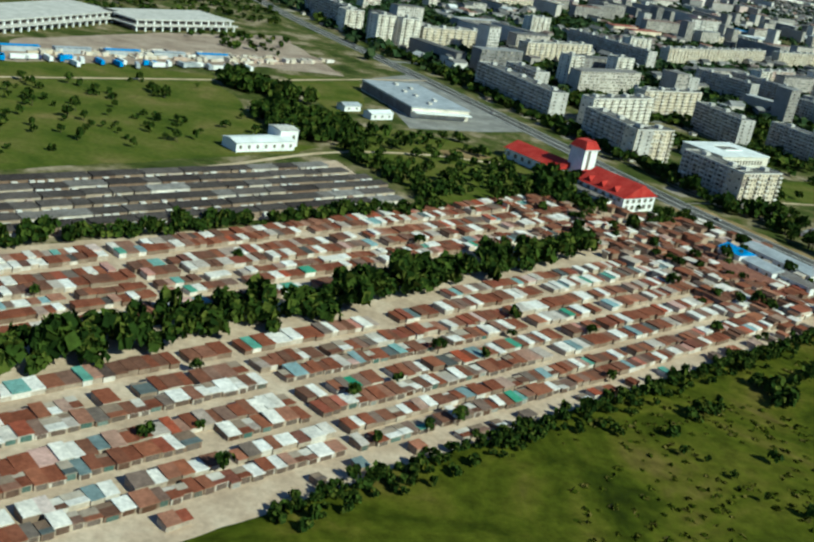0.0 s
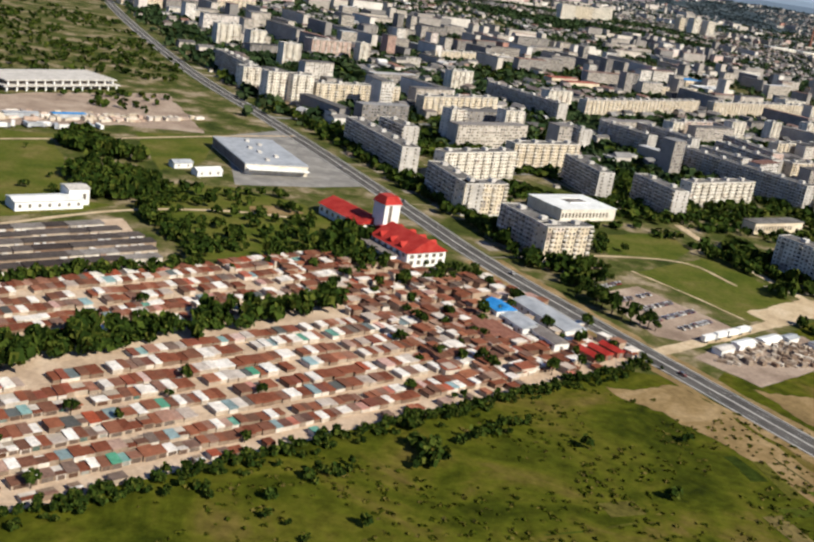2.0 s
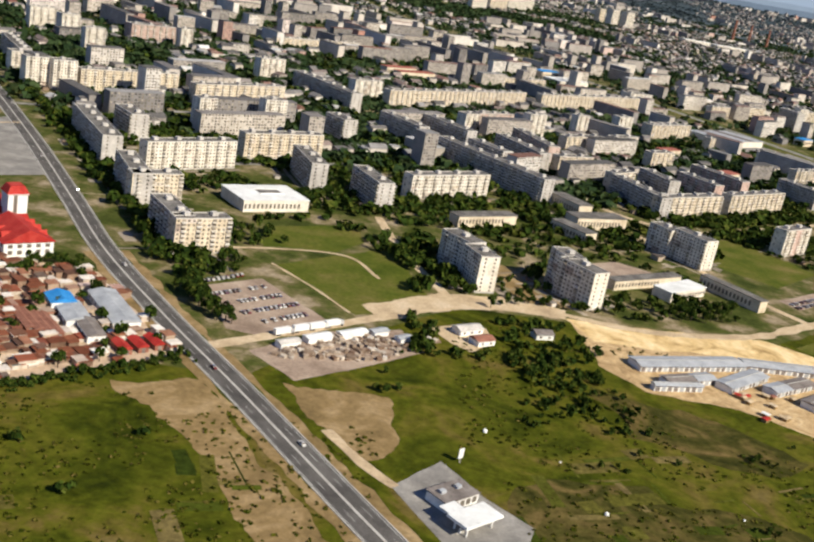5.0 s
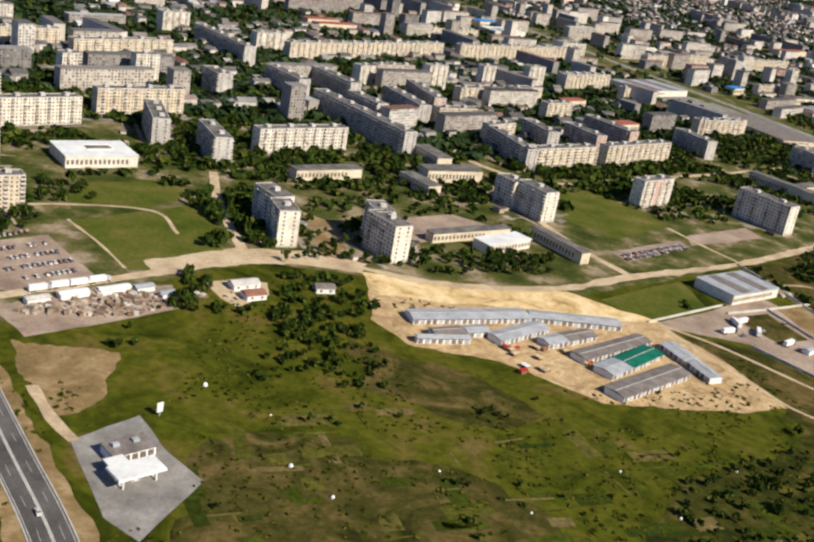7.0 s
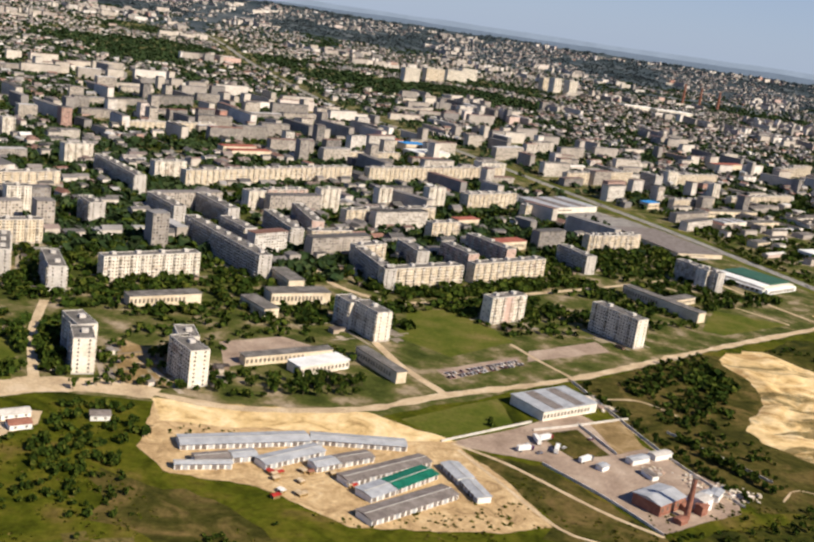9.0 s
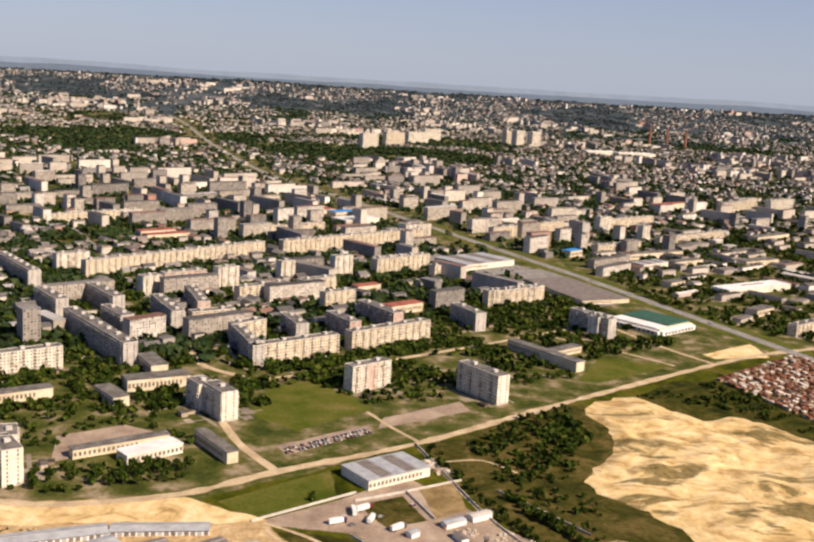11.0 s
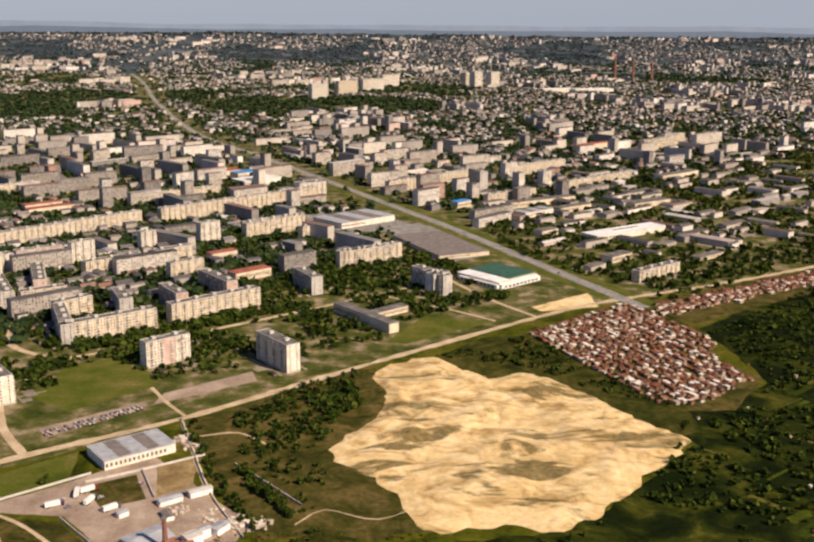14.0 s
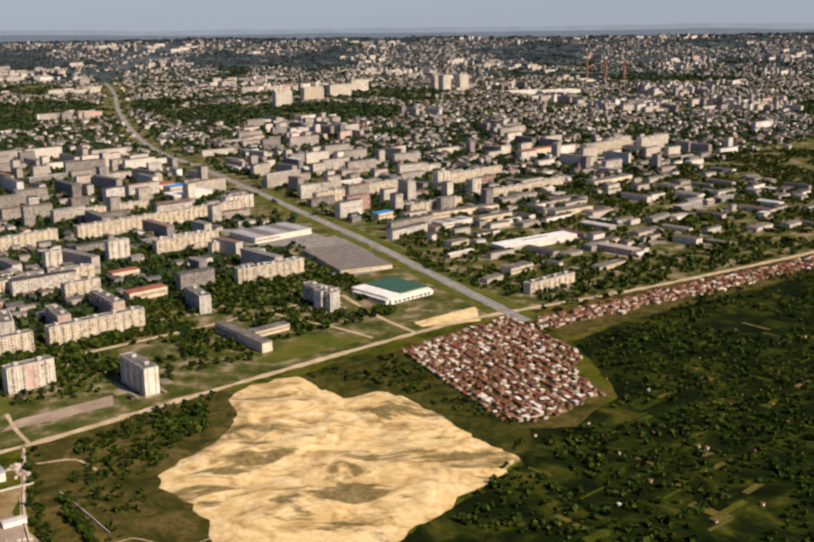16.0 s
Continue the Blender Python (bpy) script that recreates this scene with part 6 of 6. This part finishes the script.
for k in range(16):
    a, b = random.uniform(0, 1), random.uniform(0, 1)
    x, y = 660 + 380 * a, 330 + 330 * b
    row_of_trees([(x, y), (x + 24, y + 22), (x + 50, y + 44)] if k % 2 else [(x, y), (x + 16, y - 22), (x + 30, y - 46)], 3.2, 0.9, 0.7)
scatter([(560, 320), (640, 370), (900, 250), (560, 180)], 7.0, 0.5)
scatter([(-40, 20), (120, 170), (190, 170), (130, 60)], 13.0, 0.5, True)
for k in range(14):
    x, y = random.uniform(10, 150), random.uniform(40, 170)
    for j in range(random.randint(3, 9)):
        if y < 0.9 * x + 70:
            wood(x + random.gauss(0, 2.2), y + random.gauss(0, 2.2), random.uniform(0.35, 0.75))
for k in range(13):
    x, y = random.uniform(235, 500), random.uniform(130, 275)
    for j in range(random.randint(2, 7)):
        wood(x + random.gauss(0, 1.8), y + random.gauss(0, 1.8), random.uniform(0.25, 0.55))
scatter([(-240, 260), (-80, 400), (-40, 325), (-150, 200)], 9.0, 0.6, True)
scatter([(225, 180), (240, 260), (330, 280), (500, 340), (480, 200), (300, 120)], 17.0, 0.4, True)
scatter([(352, 236), (404, 284), (478, 318), (500, 338), (530, 320), (520, 200), (340, 150)], 6.0, 0.5)
scatter([(140, 345), (125, 385), (150, 420), (200, 440), (205, 402), (156, 356)], 4.6, 0.85, True)
scatter([(112, 352), (135, 328), (158, 352), (142, 372)], 4.0, 0.7, True)
scatter([(340, 470), (410, 490), (470, 520), (520, 560), (500, 590), (420, 560), (350, 530)], 6.5, 0.8, True)
scatter([(225, 360), (300, 365), (335, 420), (300, 470), (240, 450)], 6.0, 0.75, True)
scatter([(20, 560), (90, 430), (200, 440), (340, 470), (520, 590), (600, 650), (560, 760), (470, 870), (330, 900), (100, 760)], 4.5, 0.95)
scatter([(20, 560), (100, 760), (330, 900), (470, 870), (440, 1010), (330, 1240), (-50, 1100), (-120, 800)], 8.0, 1.0)
scatter([(620, 780), (700, 650), (860, 770), (1300, 1080), (1250, 1500), (900, 1400), (560, 1100), (590, 900)], 6.2, 1.0)
row_of_trees([(463, 384), (475, 366), (488, 346)], 1.3, 1.2, 0.7)
row_of_trees([(432, 434), (446, 400), (460, 366), (476, 334)], 2.6, 1.6, 0.6)
scatter([(404, 380), (428, 400), (440, 352), (420, 345)], 6.0, 0.55, True)
row_of_trees([(45, 165), (70, 150), (100, 140)], 4.0, 2.5, 0.45)
row_of_trees([(64, 172), (72, 180)], 1.4, 0.8, 0.5)
row_of_trees([(92, 198), (102, 206), (106, 214)], 1.8, 1.0, 0.5)
for x, y in ((145, 218), (136, 189), (137, 191), (120, 206), (76, 160)):
    wood(x, y, 0.6)
for k in range(9):
    wood(87 + random.gauss(0, 2.6), 190 + random.gauss(0, 2.6), 0.8)
scatter([(-160, 520), (-60, 480), (-70, 640), (-220, 900), (-400, 900)], 8, 0.8)


# ---- the far town and the hills
def hill(x, y):
    """Height of the land: flat town, then low ridges that close the view."""
    k = max(0.0, (y - 3300) / 1600)
    h = 104 + 16 * noise.fractal((x * 0.0007, 1.7, 0.4), 1.0, 2.0, 4) + 6 * noise.noise((x * 0.004, y * 0.003, 3))
    return h * k ** 1.3


def far_town():
    g = np.random.default_rng(4)
    walls, roofs, ridge, green = [], [], [], []
    ys = np.sort(560 + 4300 * g.random(26000) ** 1.45)
    xs = 250 + (g.random(26000) - 0.5) * (ys * 1.35 + 500)
    ps = np.stack([xs, ys], -1)
    ps = ps[free(ps) & free(ps + np.array([9.0, 9.0])) & free(ps - np.array([9.0, 9.0]))]
    mine = []
    road_y, road_x = [p[1] for p in ROAD_A], [p[0] for p in ROAD_A]
    street_y, street_x = [p[1] for p in ROAD_B], [p[0] for p in ROAD_B]
    for x, y in ps:
        dist = math.hypot(x - 300, y)
        side = -0.757 * (x - 146) + 0.654 * (y - 272)       # distance beyond the town's front
        if side < 60 or (x < 20 and y < 900 and x < -60 - (y - 560) * 0.3):
            continue
        if abs(x - np.interp(y, road_y, road_x)) < 24 or abs(x - np.interp(y, street_y, street_x)) < 32:
            continue
        if y < 1700:
            if any(abs(x - p) < r and abs(y - q) < r for p, q, r in mine[-400:]):
                continue
        z0 = hill(x, y)
        if y > 4800 or (y < 1250 and x < np.interp(y, road_y, road_x) + 22):
            if y > 4800:
                for _ in range(4):
                    green.append((x + g.normal() * 40, y + g.normal() * 25, 3 + 2 * g.random(), 1.6 + g.random(), z0 - 1))
            continue
        if g.random() < (0.72 if y < 1000 else 0.5 if y < 1900 else 0.12):
            for _ in range(7 if y < 1900 else 5):
                green.append((x + g.normal() * 16, y + g.normal() * 16, 0.9 + 0.8 * g.random(), 0.8 + 0.6 * g.random(), z0))
            continue
        wooded = noise.fractal((x * 0.0021, y * 0.0016, 2.3), 1.0, 2.0, 3)
        if ((x - 330) / 300) ** 2 + ((y - 2180) / 230) ** 2 < 1 and x > 195 - (y - 1624) * 0.345 + 60:      # the park beside the boulevard
            wooded = 1.0
        if wooded > (0.24 if y > 1850 else 0.62):
            for _ in range(4):
                green.append((x + g.normal() * 16, y + g.normal() * 16, 1.5 + 1.2 * g.random(), 1.1 + 0.5 * g.random(), z0))
            continue
        tall = noise.noise((x * 0.0035, y * 0.003, 8.1))
        along = 43 + (90 if g.random() < 0.35 else 0) + g.normal() * 4
        if y < 1500 and tall > -0.35 and g.random() < (0.28 if y < 950 else 0.6) or tall > 0.25 and y > 950:
            l, d, h = g.uniform(14, 55), 7.5, g.choice((8.0, 8.5, 13.0, 14.0, 15.0))
            if g.random() < 0.16:
                l, d, h = 10, 9, g.uniform(16, 21)
            walls.append((x, y, z0, l, d, h, along))
            roofs.append((x, y, z0 + h, l + 0.4, d + 0.4, 0.3, along))
            if y < 1600:
                take(x, y, l, d, along, 4)
                mine.append((x, y, l * 0.45 + 14))
            if y < 1350:
                n, bays = int(h / STOREY), int(l / 2.0)
                for k in range(n):
                    for i in range(bays):
                        if g.random() < 0.8:
                            a = radians(along)
                            px, py = -l / 2 + (i + 0.5) * l / bays, -(d / 2 + 0.03)
                            glazing.append((x + px * math.cos(a) - py * math.sin(a), y + px * math.sin(a) + py * math.cos(a), k * h / n + 0.5, l / bays * 0.55, 0.1, h / n * 0.55, along))
        else:
            for _ in range(2):
                hx, hy = x + g.normal() * 12, y + g.normal() * 12
                l, d, h = g.uniform(5, 13), g.uniform(5, 8), g.uniform(2.5, 6.5)
                walls.append((hx, hy, z0 - 2 * (z0 > 1), l, d, h + 2 * (z0 > 1), along))
                ridge.append((hx, hy, z0 + h, l + 0.6, d + 0.6, g.uniform(0.4, 2.4), along))
        for _ in range(6):
            green.append((x + g.normal() * 18, y + g.normal() * 18, 0.9 + 1.0 * g.random(), 0.8 + 0.7 * g.random(), z0))
    tagged(link_mesh("far_town", *boxes(walls), FAR_WALL), "pale crowded buildings of the far town", "buildings", kind="stuff")
    tagged(link_mesh("far_town_flat_roofs", *boxes(roofs), FAR_ROOF), "flat grey roofs of the far town", "roofs", kind="stuff")
    tagged(link_mesh("far_town_ridge_roofs", *gables(ridge), FAR_ROOF), "ridge roofs of small far houses", "roofs", kind="stuff")
    if glazing:
        tagged(link_mesh("far_town_windows", *boxes(glazing), GLASS), "small dark windows of the far blocks", "windows", kind="stuff")
    q = np.array(green)
    q = q[free(q[:, :2])]
    plant_stuff("hill_woods", q[q[:, 4] > 25], CROWNS_FAR, HILL_LEAF, "woods on the far hills, leaves tinted blue-grey for haze")
    q = q[q[:, 4] <= 25]
    plant_stuff("far_woods", q, CROWNS_FAR, LEAF_FAR, "dark green far trees between the houses, tinted bluer for haze")


glazing = []
far_town()
plant_stuff("woods", [w for w in WOODS if w[1] < 400 and w[0] < 620], CROWNS_MID, LEAF, "thick green trees and hedges")
plant_stuff("town_trees", [w for w in WOODS if not (w[1] < 400 and w[0] < 620)], CROWNS_SMALL, LEAF, "green trees between the blocks and scrub")


def hills():
    """Low wooded ridges that close the view."""
    verts, faces = [], []
    cols, rings = 220, 12
    for k in range(rings + 1):
        for i in range(cols + 1):
            x = -5000 + 10800 * i / cols
            y = 3300 + 1600 * k / rings
            verts.append((x, y, hill(x, y) - 0.5))
    for k in range(rings):
        for i in range(cols):
            a = k * (cols + 1) + i
            faces.append((a, a + 1, a + cols + 2, a + cols + 1))
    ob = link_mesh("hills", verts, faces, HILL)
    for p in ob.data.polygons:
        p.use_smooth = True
    tagged(ob, "low wooded hills on the horizon, tinted blue-grey for haze", "hills", kind="structure")


hills()


def hazed_ridge(name, y, height, rough, material, label):
    """A long low ridge against the sky."""
    xs = np.linspace(-4200, 5200, 260)
    top = [height + rough * noise.fractal((x * 0.0009, y * 0.01, 2.2), 1.0, 2.0, 5) for x in xs]
    v = [(x, y, 0.0) for x in xs] + [(x, y + 8, z) for x, z in zip(xs, top)]
    k = len(xs)
    tagged(link_mesh(name, v, [(i, i + 1, k + i + 1, k + i) for i in range(k - 1)], material), label, "backdrop", kind="structure")


# the haze over both ridges is their own emissive colour
hazed_ridge("backdrop", 4905, 128, 16, HAZED_RIDGE, "far ridge on the horizon, haze painted blue-grey and glowing")
hazed_ridge("backdrop", 4935, 152, 13, HAZED_FARTHEST_RIDGE, "farthest ridge on the horizon, haze painted paler and glowing")


def meadow_tufts():
    """Rank grass and weeds that roughen the meadow."""
    g = np.random.default_rng(9)
    p = np.vstack([np.stack([g.uniform(-40, 200, 9000), g.uniform(10, 240, 9000)], -1), np.stack([g.uniform(220, 540, 9000), g.uniform(110, 335, 9000)], -1)])
    v = -0.682 * p[:, 0] + 0.731 * p[:, 1]
    keep = free(p) & ~((v > 90) & (p[:, 0] < 150)) & (p[:, 0] - 0.5 * (330 - p[:, 1]) > -70)
    p = p[keep]
    rows = [(x, y, 0.12 + 0.22 * g.random(), 0.06 + 0.12 * g.random()) for x, y in p if noise.noise((x * 0.05, y * 0.05, 2)) > -0.15]
    plant_stuff("meadow_tufts", rows, CROWNS_FAR, TUFT, "rank grass tufts and weeds")


meadow_tufts()
